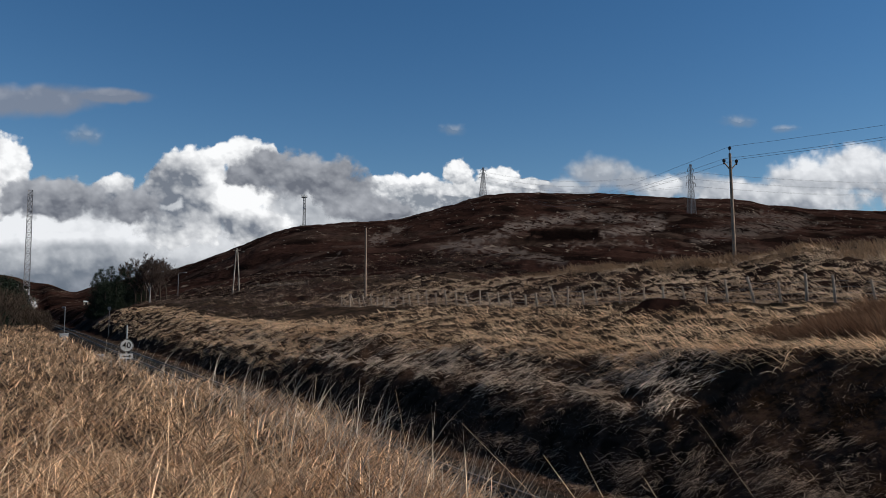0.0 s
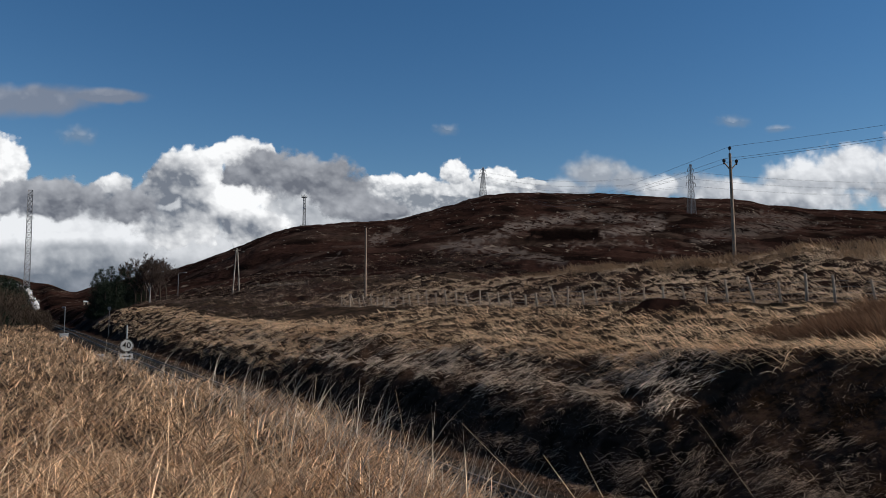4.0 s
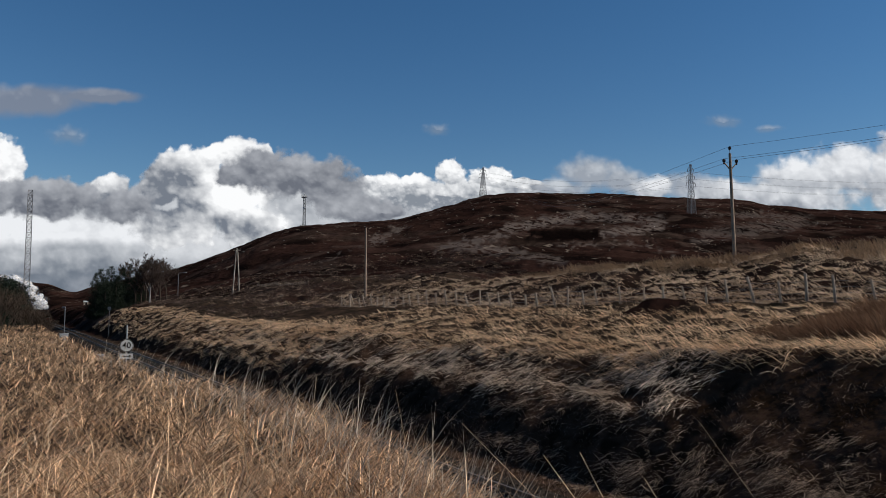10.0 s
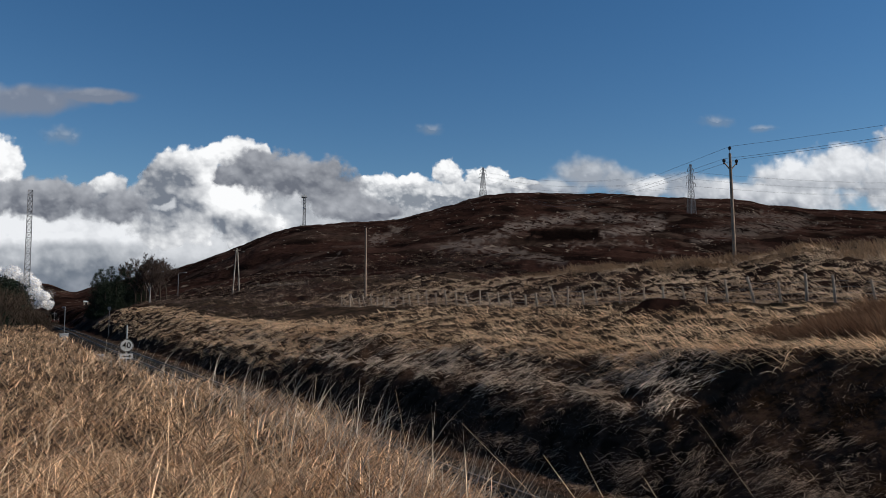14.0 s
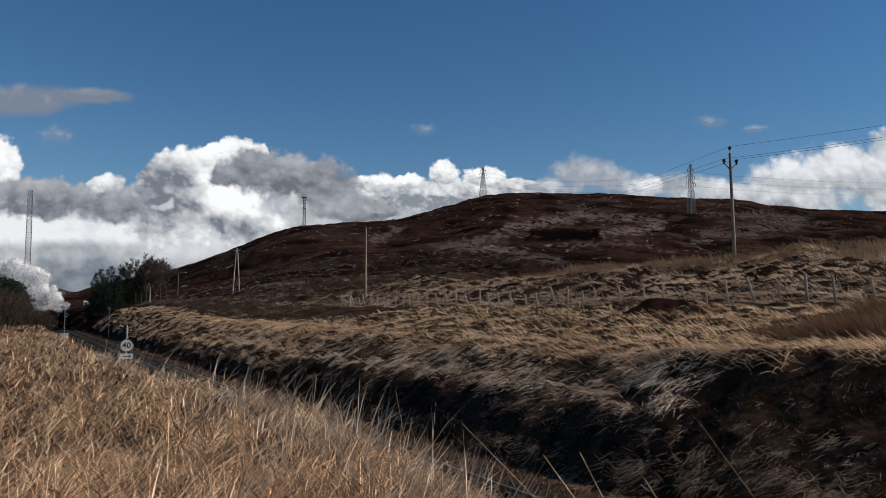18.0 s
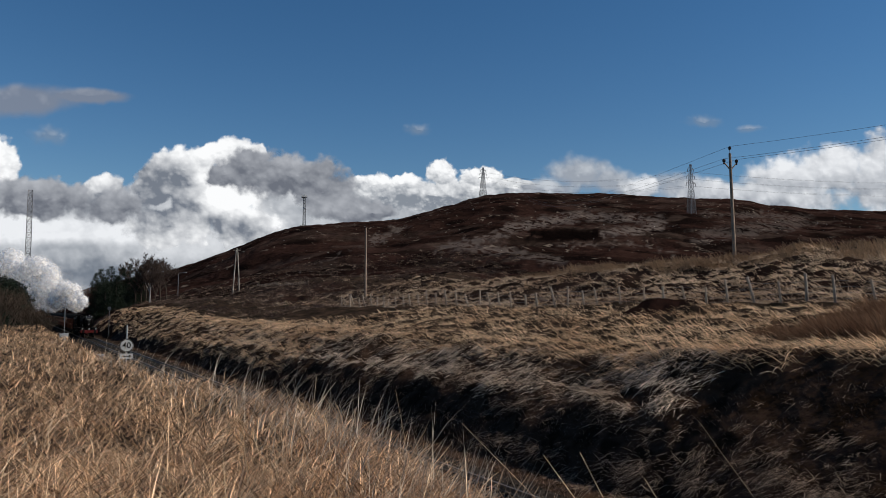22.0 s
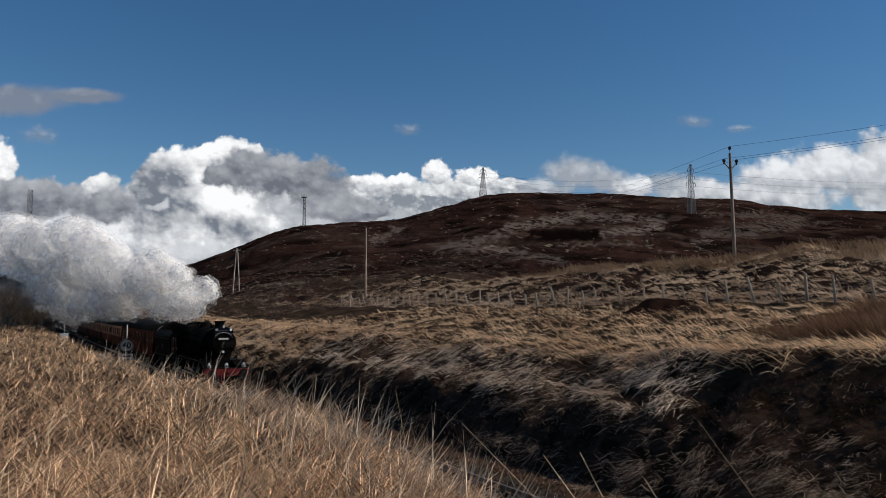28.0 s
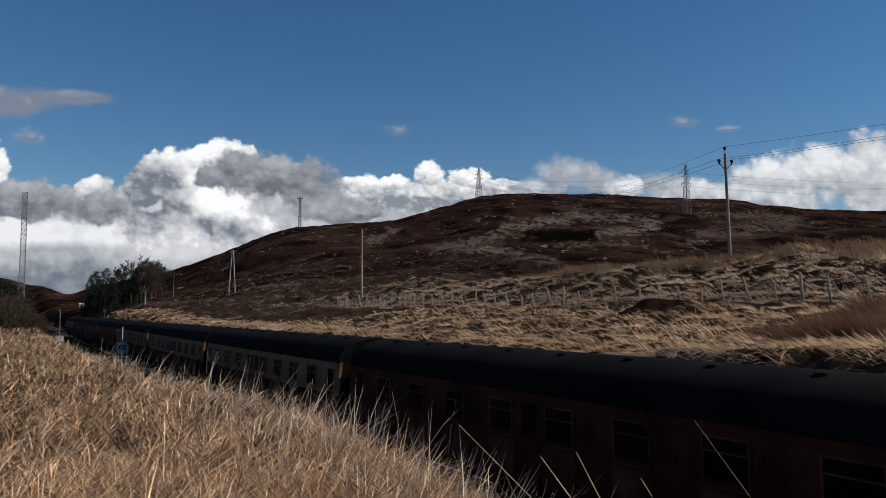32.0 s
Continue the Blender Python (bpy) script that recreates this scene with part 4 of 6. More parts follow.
def build_tender():
    T = empty("tender", label="black tender heaped with coal behind the steam locomotive", category="tender")
    side = [(-1.3, 1.25), (-1.3, 2.75), (-1.24, 2.95), (-1.02, 3.2), (-0.98, 3.2), (-1.2, 2.92), (-1.26, 2.72), (-1.26, 1.3), (1.26, 1.3), (1.26, 2.72), (1.2, 2.92), (0.98, 3.2), (1.02, 3.2), (1.24, 2.95), (1.3, 2.75), (1.3, 1.25)]
    body = part("tender_tank", prism(side, -18.3, -11.9), BLACK, T, "black riveted water tank with curved top sides")
    part("tank_top", box(-18.25, -11.95, -1.25, 1.25, 2.2, 2.5), BLACK, body)
    for x in (-18.32, -14.9):
        part("bulkhead", prism([(-1.28, 1.25), (-1.28, 2.75), (-1.0, 3.25), (-0.6, 3.42), (0.6, 3.42), (1.0, 3.25), (1.28, 2.75), (1.28, 1.25)] if x < -18 else [(-1.25, 2.2), (-1.25, 2.9), (-0.9, 3.3), (0.9, 3.3), (1.25, 2.9), (1.25, 2.2)], x, x + 0.04), BLACK, body)
    r = random.Random(4)
    bm = bmesh.new()
    for i in range(330):
        q = bmesh.new()
        bmesh.ops.create_icosphere(q, subdivisions=1, radius=r.uniform(0.08, 0.17))
        x, y = r.uniform(-18.0, -12.3), r.uniform(-1.0, 1.0)
        swell = max(0.0, 1 - ((x + 15.6) / 2.6) ** 2)
        bmesh.ops.transform(q, matrix=Matrix.Translation((x, y, 2.6 + (0.25 + 0.98 * swell) * (1 - 0.75 * y * y) * r.uniform(0.82, 1.02))) @ Matrix.Rotation(r.uniform(0, 3), 4, 'X') @ Matrix.Diagonal((1.2, 0.8, 0.8, 1)), verts=q.verts)
        merge(bm, q)
    tagged(part("coal", bm, COAL, T, "heap of black coal"), kind="stuff")
    part("tender_frame", box(-18.4, -11.7, -1.05, 1.05, 0.75, 1.22), UNDER, T)
    part("rear_beam", box(-18.45, -18.38, -1.25, 1.25, 0.82, 1.25), BLACK, T)
    for y in (-1.305, 1.3):
        crest = part("crest", lathe([(0, 0), (0.13, 0), (0.13, 0.005), (0, 0.005)], (-15.1, y, 2.0), "y", 20), LINING, T, "faded cream lion crest shape")
        part("crest_figure", box(-15.14, -15.06, y - 0.004, y + 0.009, 1.84, 2.2), CREAM, crest)
        for z in (1.4, 2.62):
            part("lining", box(-18.2, -12.0, y, y + 0.005, z, z + 0.018), LINING, T)
    for y in (-0.755, 0.755):
        for x in (-13.0, -15.1, -17.2):
            wheel("tender_wheel", x, y, 0.65, T)
        for x in (-13.0, -15.1, -17.2):
            part("axle_box", box(x - 0.16, x + 0.16, y * 1.5 - 0.08, y * 1.5 + 0.08, 0.5, 0.85, 0.02), UNDER, T)
    for y in (-0.87, 0.87):
        buffer(-18.45, y, 1.05, T, -1)
    for y in (-1.305, 1.3):
        for x in (-18.2, -12.02):
            part("lining", box(x, x + 0.02, y, y + 0.005, 1.4, 2.63), LINING, T)
    for y in (-1.22, 1.22):
        hook = bmesh.new()
        pts = [(-18.5, y, 2.3), (-18.52, y, 2.45), (-18.45, y * 0.99, 2.9), (-18.4, y * 0.93, 3.12), (-18.38, y * 0.8, 3.3), (-18.38, y * 0.6, 3.42)]
        for a, b in zip(pts, pts[1:]):
            tube(a, b, 0.013, n=6, bm=hook)
        part("rear_handrail", hook, GREYBOX, T, "curved pale handrail at the tender's back")
    for y in (-1.2, 1.2):
        part("tender_handrail", tube((-11.8, y, 1.5), (-11.8, y, 2.7), 0.018, n=6), BRIGHT, T)
    return T


def build_coach(name, label, upper, lower, seed, doors):
    """A bogie passenger coach, 20.1 m over buffers; its front end at x = 0."""
    C = empty(name, label=label, category="coach", group="coaches of the train")
    LN = 19.5
    side = [(-1.31, 1.0), (-1.385, 1.45), (-1.40, 1.9), (-1.38, 2.4), (-1.32, 2.95), (-1.27, 3.02)]
    roofline = [(1.36 * math.cos(a), 2.99 + 0.79 * math.sin(a) ** 0.85) for a in np.linspace(math.pi - 0.02, 0.02, 19)]
    for sg in (1, -1):
        out = [(y * sg, z) for y, z in side]
        low, up = out[:3] + [(out[2][0] * 0.96, 1.9), (out[0][0] * 0.96, 1.0)], [out[2], out[3], out[4], out[5], (out[5][0] * 0.96, 3.02), (out[2][0] * 0.96, 1.9)]
        sd = part("body_side", prism(low, -LN, 0), lower, C)
        part("upper_panel", prism(up, -LN, 0), upper, sd)
        n = 8
        for i in range(n):
            x = -2.6 - i * (LN - 5.2) / (n - 1)
            y = 1.385 * -sg
            yy = (-1.392 if sg > 0 else 1.372)
            w = part("window", box(x - 0.42, x + 0.42, yy, yy + 0.02, 2.02, 2.74, 0), GLASS, sd)
            fr = bmesh.new()
            for a in ((x - 0.46, x - 0.42, 1.98, 2.78), (x + 0.42, x + 0.46, 1.98, 2.78), (x - 0.42, x + 0.42, 1.98, 2.02), (x - 0.42, x + 0.42, 2.74, 2.78), (x - 0.42, x + 0.42, 2.52, 2.55)):
                box(a[0], a[1], yy - 0.014, yy + 0.034, a[2], a[3], 0, fr)
            part("window_frame", fr, PANEL if upper is MAROON else FRAME, w, "pale metal window frame")
            # plate added under each window, painted paler in place of a reflection
            part("reflection_plate", box(x - 0.5, x + 0.5, yy - 0.012 if sg > 0 else yy + 0.026, yy if sg > 0 else yy + 0.034, 1.16, 1.93, 0), PANEL, sd)
        for x in doors:
            yy = (-1.408 if sg > 0 else 1.368)
            d = part("door", box(x - 0.33, x + 0.33, yy, yy + 0.04, 1.08, 2.0, 0.008), lower, sd)
            part("door_window", box(x - 0.24, x + 0.24, yy + 0.012, yy + 0.03, 2.06, 2.76), GLASS, d)
            part("door_handle", box(x + 0.22, x + 0.28, yy - 0.03 if sg > 0 else yy + 0.04, yy if sg > 0 else yy + 0.07, 1.75, 1.79), BRIGHT, d)
    shell = prism(roofline + [(y * 0.97, z - 0.04) for y, z in roofline[::-1]], -LN - 0.02, 0.02)
    roof = part("roof", shell, ROOFGREY, C, "dark grey arched roof")
    for f in roof.data.polygons:
        f.use_smooth = abs(f.normal.x) < 0.5
    roof.data.set_sharp_from_angle(angle=radians(40))
    part("gutter", box(-LN, 0, -1.37, -1.33, 3.0, 3.035), ROOFGREY, C)
    for x in (-LN, -0.04):
        part("end_wall", prism([(-1.3, 1.0), (-1.36, 2.0), (-1.3, 2.98)] + roofline[2:-2] + [(1.3, 2.98), (1.36, 2.0), (1.3, 1.0)], x, x + 0.04), SOOT, C)
    for x0, x1 in ((0.0, 0.42), (-LN - 0.42, -LN)):
        g = part("gangway", prism([(-0.55, 1.1), (-0.55, 2.9), (-0.4, 3.12), (0.4, 3.12), (0.55, 2.9), (0.55, 1.1)], x0, x1), UNDER, C, "black corridor bellows")
        xe = x1 if x0 >= 0 else x0 - 0.03
        for y in (-0.55, 0.49):
            part("gangway_edge", box(xe, xe + 0.03, y, y + 0.06, 1.1, 2.95), UNDER, g)
    r = random.Random(seed)
    for i in range(9):
        for y in (-0.42, 0.42):
            x = -1.6 - i * (LN - 3.2) / 8
            part("roof_vent", lathe([(0.09, 0), (0.09, 0.05), (0.12, 0.06), (0.11, 0.10), (0, 0.12)], (x, y, 3.68), n=10), ROOFGREY, C)
    part("solebar", box(-LN, 0, -1.2, 1.2, 0.82, 1.02), UNDER, C)
    part("battery_box", box(-11.5, -8.5, -1.15, 1.15, 0.45, 0.82, 0.03), UNDER, C)
    for bx in (-2.6, -LN + 2.6):
        part("bogie", box(bx - 1.9, bx + 1.9, -1.05, -0.95, 0.45, 0.75, 0.03, box(bx - 1.9, bx + 1.9, 0.95, 1.05, 0.45, 0.75, 0.03, box(bx - 0.25, bx + 0.25, -1.1, 1.1, 0.4, 0.82, 0.03))), UNDER, C)
        for dx in (-1.3, 1.3):
            for y in (-0.755, 0.755):
                part("bogie_wheel", lathe([(0.0, -0.06), (0.45, -0.06), (0.48, -0.05), (0.455, -0.02), (0.455, 0.06), (0.0, 0.06)], (bx + dx, y, 0.455), "y", 20), UNDER, C)
    for y in (-0.87, 0.87):
        buffer(0.02, y, 1.05, C)
        buffer(-LN - 0.02, y, 1.05, C, -1)
    return C


# train front (buffer beam) along the track from the point abreast of the camera
RUN = ((27.5, 53.2), (28.0, 45.2), (28.5, 37.55), (29.0, 29.7), (29.5, 22.35), (30.0, 14.9), (30.5, 8.05), (31.0, 0.4), (31.5, -7.35), (32.0, -15.4))
HEAD = math.degrees(math.atan2(-UY, -UX))


def front_at(t):
    if t < 27.5:
        return 53.2 + (27.5 - t) * 15.7
    for (t0, a), (t1, b) in zip(RUN, RUN[1:]):
        if t <= t1:
            return a + (b - a) * (t - t0) / (t1 - t0)
    return RUN[-1][1]


TIMES = [i * 2.5 for i in range(11)] + [26.0, 26.5, 27.0] + [t for t, _ in RUN]
loco = build_locomotive()
tender = build_tender()
PITCH, COACH0 = 20.42, 19.0
MM = ("maroon railway coach with dark windows and a dark roof", MAROON, MAROON)
MC = ("cream and maroon railway coach with dark windows", CREAM, MAROON)
kinds = {}
COACHES = []
for i, k in enumerate("MCCCMMMC"):
    if k in kinds:
        c = copy_thing(kinds[k], pose(0, 0, 0))
    else:
        lab, up, lo = MM if k == "M" else MC
        c = kinds[k] = build_coach("passenger_coach", lab, up, lo, 5, (-0.75, -18.75, -9.75))
    COACHES.append((c, COACH0 + PITCH * i))


# ---- things beside the line ----
def px(x, y, depth):
    """World point seen from the bank through a spot of the view, that many metres ahead."""
    v = Vector(((x - 784) / 1358, 1, (441 - y) / 1358))
    p = radians(4.49)
    w = Vector((v.x, math.cos(p) - v.z * math.sin(p), math.sin(p) + v.z * math.cos(p)))
    return EYE + w * (depth / w.y)


def gz(x, y):
    return float(ground_z(x, y))


def wire(name, a, b, sag, r, parent=None, mat=None, n=14):
    """A hanging wire between two points."""
    cu = bpy.data.curves.new(name, 'CURVE')
    cu.dimensions, cu.bevel_depth, cu.bevel_resolution = '3D', r, 0
    sp = cu.splines.new('POLY')
    sp.points.add(n)
    for i in range(n + 1):
        t = i / n
        q = Vector(a).lerp(Vector(b), t) - Vector((0, 0, sag * 4 * t * (1 - t)))
        sp.points[i].co = (*q, 1)
    cu.materials.append(mat or WIRE)
    ob = new(name, cu)
    if parent:
        ob.parent = parent
    return ob


def power_pole(x, y, height, lean=(0.0, 0.0), arms=True, label="creosoted wooden power pole with brown insulators on the moor"):
    z = gz(x, y)
    P = empty("power_pole", pose(x, y, z - 0.3, lean[0], lean[1], 20), label, "power pole", "power poles")
    h = height + 0.3
    part("pole_shaft", tube((0, 0, 0), (0, 0, h), 0.16, 0.11, 12), POLEWOOD, P)
    if arms:
        for sgn in (-1, 1):
            q = tube((0, 0, h - 1.45), (sgn * 0.62, 0, h - 0.85), 0.05, 0.05, 8)
            part("crossarm", q, POLEWOOD, P)
            part("insulator", lathe([(0.03, -0.2), (0.09, -0.1), (0.06, -0.02), (0.14, 0.05), (0.14, 0.2), (0.08, 0.27), (0, 0.28)], (sgn * 0.66, 0, h - 0.78), n=12), CERAMIC, P)
        part("insulator_pin", tube((0, 0, h), (0, 0, h + 0.4), 0.03, n=6), STEEL, P)
        part("insulator", lathe([(0.05, 0.3), (0.13, 0.38), (0.13, 0.52), (0.08, 0.6), (0, 0.62)], (0, 0, h), n=12), CERAMIC, P)
    return P, Vector((x, y, z + height))


def lattice(name, x, y, height, w0, w1, bays, label, category, arms=(), member=0.05, mat=None, head=None, group=""):
    """A square steel lattice tower: four legs, rings and crossed braces, and cross-arms at given heights (share, half-length)."""
    z = gz(x, y)
    T = empty(name, pose(x, y, z - 0.2, 0, 0, 25), label, category, group)
    mat = mat or STEEL
    h = height + 0.2
    wd = lambda k: w0 + (w1 - w0) * k
    cs = ((-1, -1), (1, -1), (1, 1), (-1, 1))
    for a, b in cs:
        part("leg", tube((a * w0 / 2, b * w0 / 2, 0), (a * w1 / 2, b * w1 / 2, h), member, member * 0.8, 5), mat, T)
    for i in range(bays):
        k0, k1 = i / bays, (i + 1) / bays
        bm = bmesh.new()
        for j in range(4):
            a, b = cs[j], cs[(j + 1) % 4]
            p = [(c[0] * wd(k) / 2, c[1] * wd(k) / 2, h * k) for c, k in ((a, k0), (b, k0), (a, k1), (b, k1))]
            tube(p[0], p[3], member * 0.55, n=4, bm=bm, caps=False)
            tube(p[1], p[2], member * 0.55, n=4, bm=bm, caps=False)
            tube(p[2], p[3], member * 0.55, n=4, bm=bm, caps=False)
        part("brace_panel", bm, mat, T)
    for k, half in arms:
        for sgn in (-1, 1):
            bm = tube((sgn * wd(k) / 2, 0, h * k), (sgn * half, 0, h * k), member * 0.8, n=4)
            tube((sgn * wd(k) / 2, 0, h * (k + 0.045)), (sgn * half, 0, h * k), member * 0.8, n=4, bm=bm)
            arm = part("crossarm", bm, mat, T)
            part("insulator_string", tube((sgn * half, 0, h * k), (sgn * half, 0, h * k - 1.6), 0.12, n=6), CERAMIC, arm)
    return T, h


# wooden poles
p1 = px(1300, 441, 65)
pole1, top1 = power_pole(p1.x, p1.y, px(1300, 272, 65).z - gz(p1.x, p1.y), (0, -1.2))
p2 = px(647, 510, 106)
pole2, _ = power_pole(p2.x, p2.y, px(646, 404, 106).z - gz(p2.x, p2.y), arms=False, label="bare weathered wooden pole standing in the moor grass")
part("step_bracket", box(-0.04, 0.2, -0.03, 0.03, 4.0, 4.15), STEEL, pole2)
ph = px(418, 506, 172)
hz = gz(ph.x, ph.y)
H = empty("twin_pole", pose(ph.x, ph.y, hz - 0.2, 0, 0, 10), "pair of wooden poles leaning together with a crossarm", "power pole", "power poles")
hh = px(417, 440, 172).z - hz + 0.2
for sg in (-1, 1):
    part("pole_shaft", tube((sg * 0.75, 0, 0), (sg * 0.12, 0, hh), 0.16, 0.12, 10), WOOD, H)
part("crossarm", box(-0.8, 0.8, -0.08, 0.08, hh - 0.5, hh - 0.34), POLEWOOD, H)
for xx in (-0.7, 0.0, 0.7):
    part("insulator", lathe([(0.08, -0.34), (0.14, -0.2), (0.12, 0.02), (0, 0.1)], (xx, 0, hh), n=8), CERAMIC, H)
pl = px(315, 515, 230)
lz = gz(pl.x, pl.y)
LP = empty("street_lamp", pose(pl.x, pl.y, lz, 0, 0, 0), "grey steel lamp post with an outreach arm by the road", "lamp post")
lh = px(315, 484, 230).z - lz
part("post", tube((0, 0, -0.2), (0, 0, lh), 0.1, 0.07, 8), STEEL, LP)
part("outreach_arm", tube((0, 0, lh), (1.9, 0, lh + 0.25), 0.06, n=6), STEEL, LP)
part("lantern", box(1.7, 2.4, -0.15, 0.15, lh + 0.15, lh + 0.32, 0.04), GREYBOX, LP)

# overhead wires of the wooden line
line = empty("power_line", None, "three dark overhead wires hung from the wooden poles", "power line")
away = px(930, 344, 430)
right = px(2150, 120, 46)
m1 = pole1.matrix_basis
hp = top1.z - gz(p1.x, p1.y) + 0.3
for off, dz, ay in ((Vector((0, 0, hp + 0.6)), 0.0, 0.0), (Vector((-0.66, 0, hp - 0.5)), -1.0, -1.2), (Vector((0.66, 0, hp - 0.5)), -1.0, 1.2)):
    q = m1 @ off
    wire("overhead_wire", q, away + Vector((ay, 0, dz)), 5.0, 0.013, line)
    wire("overhead_wire", q, right + Vector((ay * 0.5, 0, dz * 0.9)), 0.3, 0.012, line)

# pylons, masts
pa = px(855, 352, 672)
pyl1, ph1 = lattice("pylon", pa.x, pa.y, px(855, 297, 672).z - gz(pa.x, pa.y), 5.2, 0.9, 9, "grey lattice electricity pylon on the hill's skyline", "pylon", ((0.66, 4.2), (0.79, 3.4), (0.91, 2.6)), 0.2, group="pylons")
pb = px(1224, 377, 430)
pyl2, ph2 = lattice("pylon", pb.x, pb.y, px(1224, 291, 430).z - gz(pb.x, pb.y), 3.6, 0.8, 11, "grey lattice electricity pylon standing below the hill's crest", "pylon", ((0.62, 3.4), (0.76, 2.9), (0.9, 2.3)), 0.14, group="pylons")
grid_line = empty("pylon_line", None, "thin grey wires strung from pylon to pylon", "power line")
far_r = px(1900, 330, 520)
for k, half in ((0.62, 3.4), (0.76, 2.9), (0.9, 2.3)):
    for sg in (-1, 1):
        a = pyl2.matrix_basis @ Vector((sg * half, 0, ph2 * k - 1.6))
        wire("overhead_wire", a, far_r + Vector((0, sg * half, (k - 0.62) * ph2)), 6, 0.03, grid_line)
        wire("overhead_wire", a, pyl1.matrix_basis @ Vector((sg * half * 1.2, 0, ph1 * (k + 0.03) - 1.6)), 7, 0.03, grid_line)
pt = px(538, 404, 690)
tel, th = lattice("telecom_mast", pt.x, pt.y, px(538, 347, 690).z - gz(pt.x, pt.y), 2.2, 1.6, 10, "grey telecom mast with antennas on the hill's shoulder", "mast", (), 0.16)
part("antenna_ring", box(-2.4, 2.4, -1.8, 1.8, th - 1.6, th - 0.9, 0.1), STEEL, tel)
for q in ((-2.3, 0), (2.3, 0), (0, 1.7), (0, -1.7)):
    part("antenna", box(q[0] - 0.35, q[0] + 0.35, q[1] - 0.25, q[1] + 0.25, th - 1.2, th + 1.4, 0.05), GREYBOX, tel)
part("dish", lathe([(0, 0.0), (0.7, 0.15), (1.1, 0.5), (1.0, 0.52), (0, 0.1)], (0.9, 0, th * 0.6), "y", 14), GREYBOX, tel)
part("equipment_hut", box(-3.5, 5.5, -2, 2, -1.0, 1.9, 0.1), GREYBOX, tel)
pm = px(46, 530, 215)
lattice("radio_mast", pm.x, pm.y, px(46, 337, 215).z - gz(pm.x, pm.y), 1.5, 1.15, 24, "tall grey lattice radio mast beyond the line", "mast", (), 0.09)

# fences
r = random.Random(11)


def fence(s0, s1, lat, step, label, high=1.15, near=True):
    F = empty("wire_fence", None, label, "fence", "moor fences")
    tops = []
    k = 0
    s = s0
    while s < s1:
        x, y = sl(s, lat(s))
        z = gz(x, y)
        h = high * r.uniform(0.88, 1.14)
        w = r.uniform(0.055, 0.082)
        o = part("fence_post", tube((0, 0, -0.3), (0, 0, h), w * 1.1, w * 0.9, 7), FENCEWOOD, F)
        o.location = (x, y, z)
        o.rotation_euler = (radians(r.uniform(-6, 6)), radians(r.uniform(-16, 2)), radians(r.uniform(-15, 15)))
        tops.append(Vector((x, y, z)))
        s += step * r.uniform(0.75, 1.3)
    for hgt in (0.95, 0.7, 0.45, 0.2):
        cu = bpy.data.curves.new("fence_wire", 'CURVE')
        cu.dimensions, cu.bevel_depth, cu.bevel_resolution = '3D', 0.006, 0
        sp = cu.splines.new('POLY')
        sp.points.add(len(tops) - 1)
        for i, q in enumerate(tops):
            sp.points[i].co = (q.x, q.y, q.z + hgt * high / 1.15, 1)
        cu.materials.append(STEEL)
        o = new("fence_wire", cu)
        o.parent = F
    return F


fence(14, 86, lambda s: 33 + 0.5 * math.sin(s * 0.09), 1.6, "leaning weathered wooden posts with wire along the field", 1.25)
fence(135, 176, lambda s: 47 + 0.02 * (s - 135), 1.5, "line of wooden posts with wire across the moor", 0.6)


# ---- lineside ----
def speed_sign():
    q = px(224, 612, 66)
    z0 = gz(q.x, q.y)
    S = empty("speed_sign", pose(q.x, q.y, 0, 0, 0, -math.degrees(math.atan2(q.x, q.y)) + 3), "round white speed sign reading 40 with an arrow plate below", "speed sign")
    top = px(224, 575, 66).z
    part("post", tube((0, 0.06, z0 - 0.3), (0, 0.06, top), 0.055, n=10), GREYBOX, S)
    d = part("sign_disc", lathe([(0, 0.02), (0.535, 0.02), (0.55, 0.01), (0.55, -0.01), (0.535, -0.02), (0, -0.02)], (0, 0, q.z), "y", 32), SIGNWHITE, S)
    part("sign_border", lathe([(0.49, -0.026), (0.54, -0.026), (0.54, -0.02), (0.49, -0.02), (0.49, -0.026)], (0, 0, q.z), "y", 32), UNDER, d)
    fc = bpy.data.curves.new("sign_number", 'FONT')
    fc.body, fc.size, fc.align_x, fc.align_y, fc.extrude, fc.offset = "40", 0.68, 'CENTER', 'CENTER', 0.003, 0.012
    fc.materials.append(BLACK)
    n = new("sign_number", fc)
    n.parent, n.location, n.rotation_euler = d, (0, -0.03, q.z), (radians(90), 0, 0)
    p = part("arrow_plate", box(-0.53, 0.53, -0.02, 0.02, q.z - 1.12, q.z - 0.68, 0.015), SIGNWHITE, S)
    bm = bmesh.new()
    vs = [bm.verts.new((a, -0.026, q.z - 0.90 + b)) for a, b in ((-0.35, -0.035), (0.2, -0.035), (0.2, -0.13), (0.45, 0), (0.2, 0.13), (0.2, 0.035), (-0.35, 0.035))]
    f = bm.faces.new(vs)
    ex = bmesh.ops.extrude_face_region(bm, geom=[f])
    bmesh.ops.translate(bm, vec=(0, 0.005, 0), verts=[v for v in ex["geom"] if isinstance(v, bmesh.types.BMVert)])
    part("arrow", bm, BLACK, p)


speed_sign()


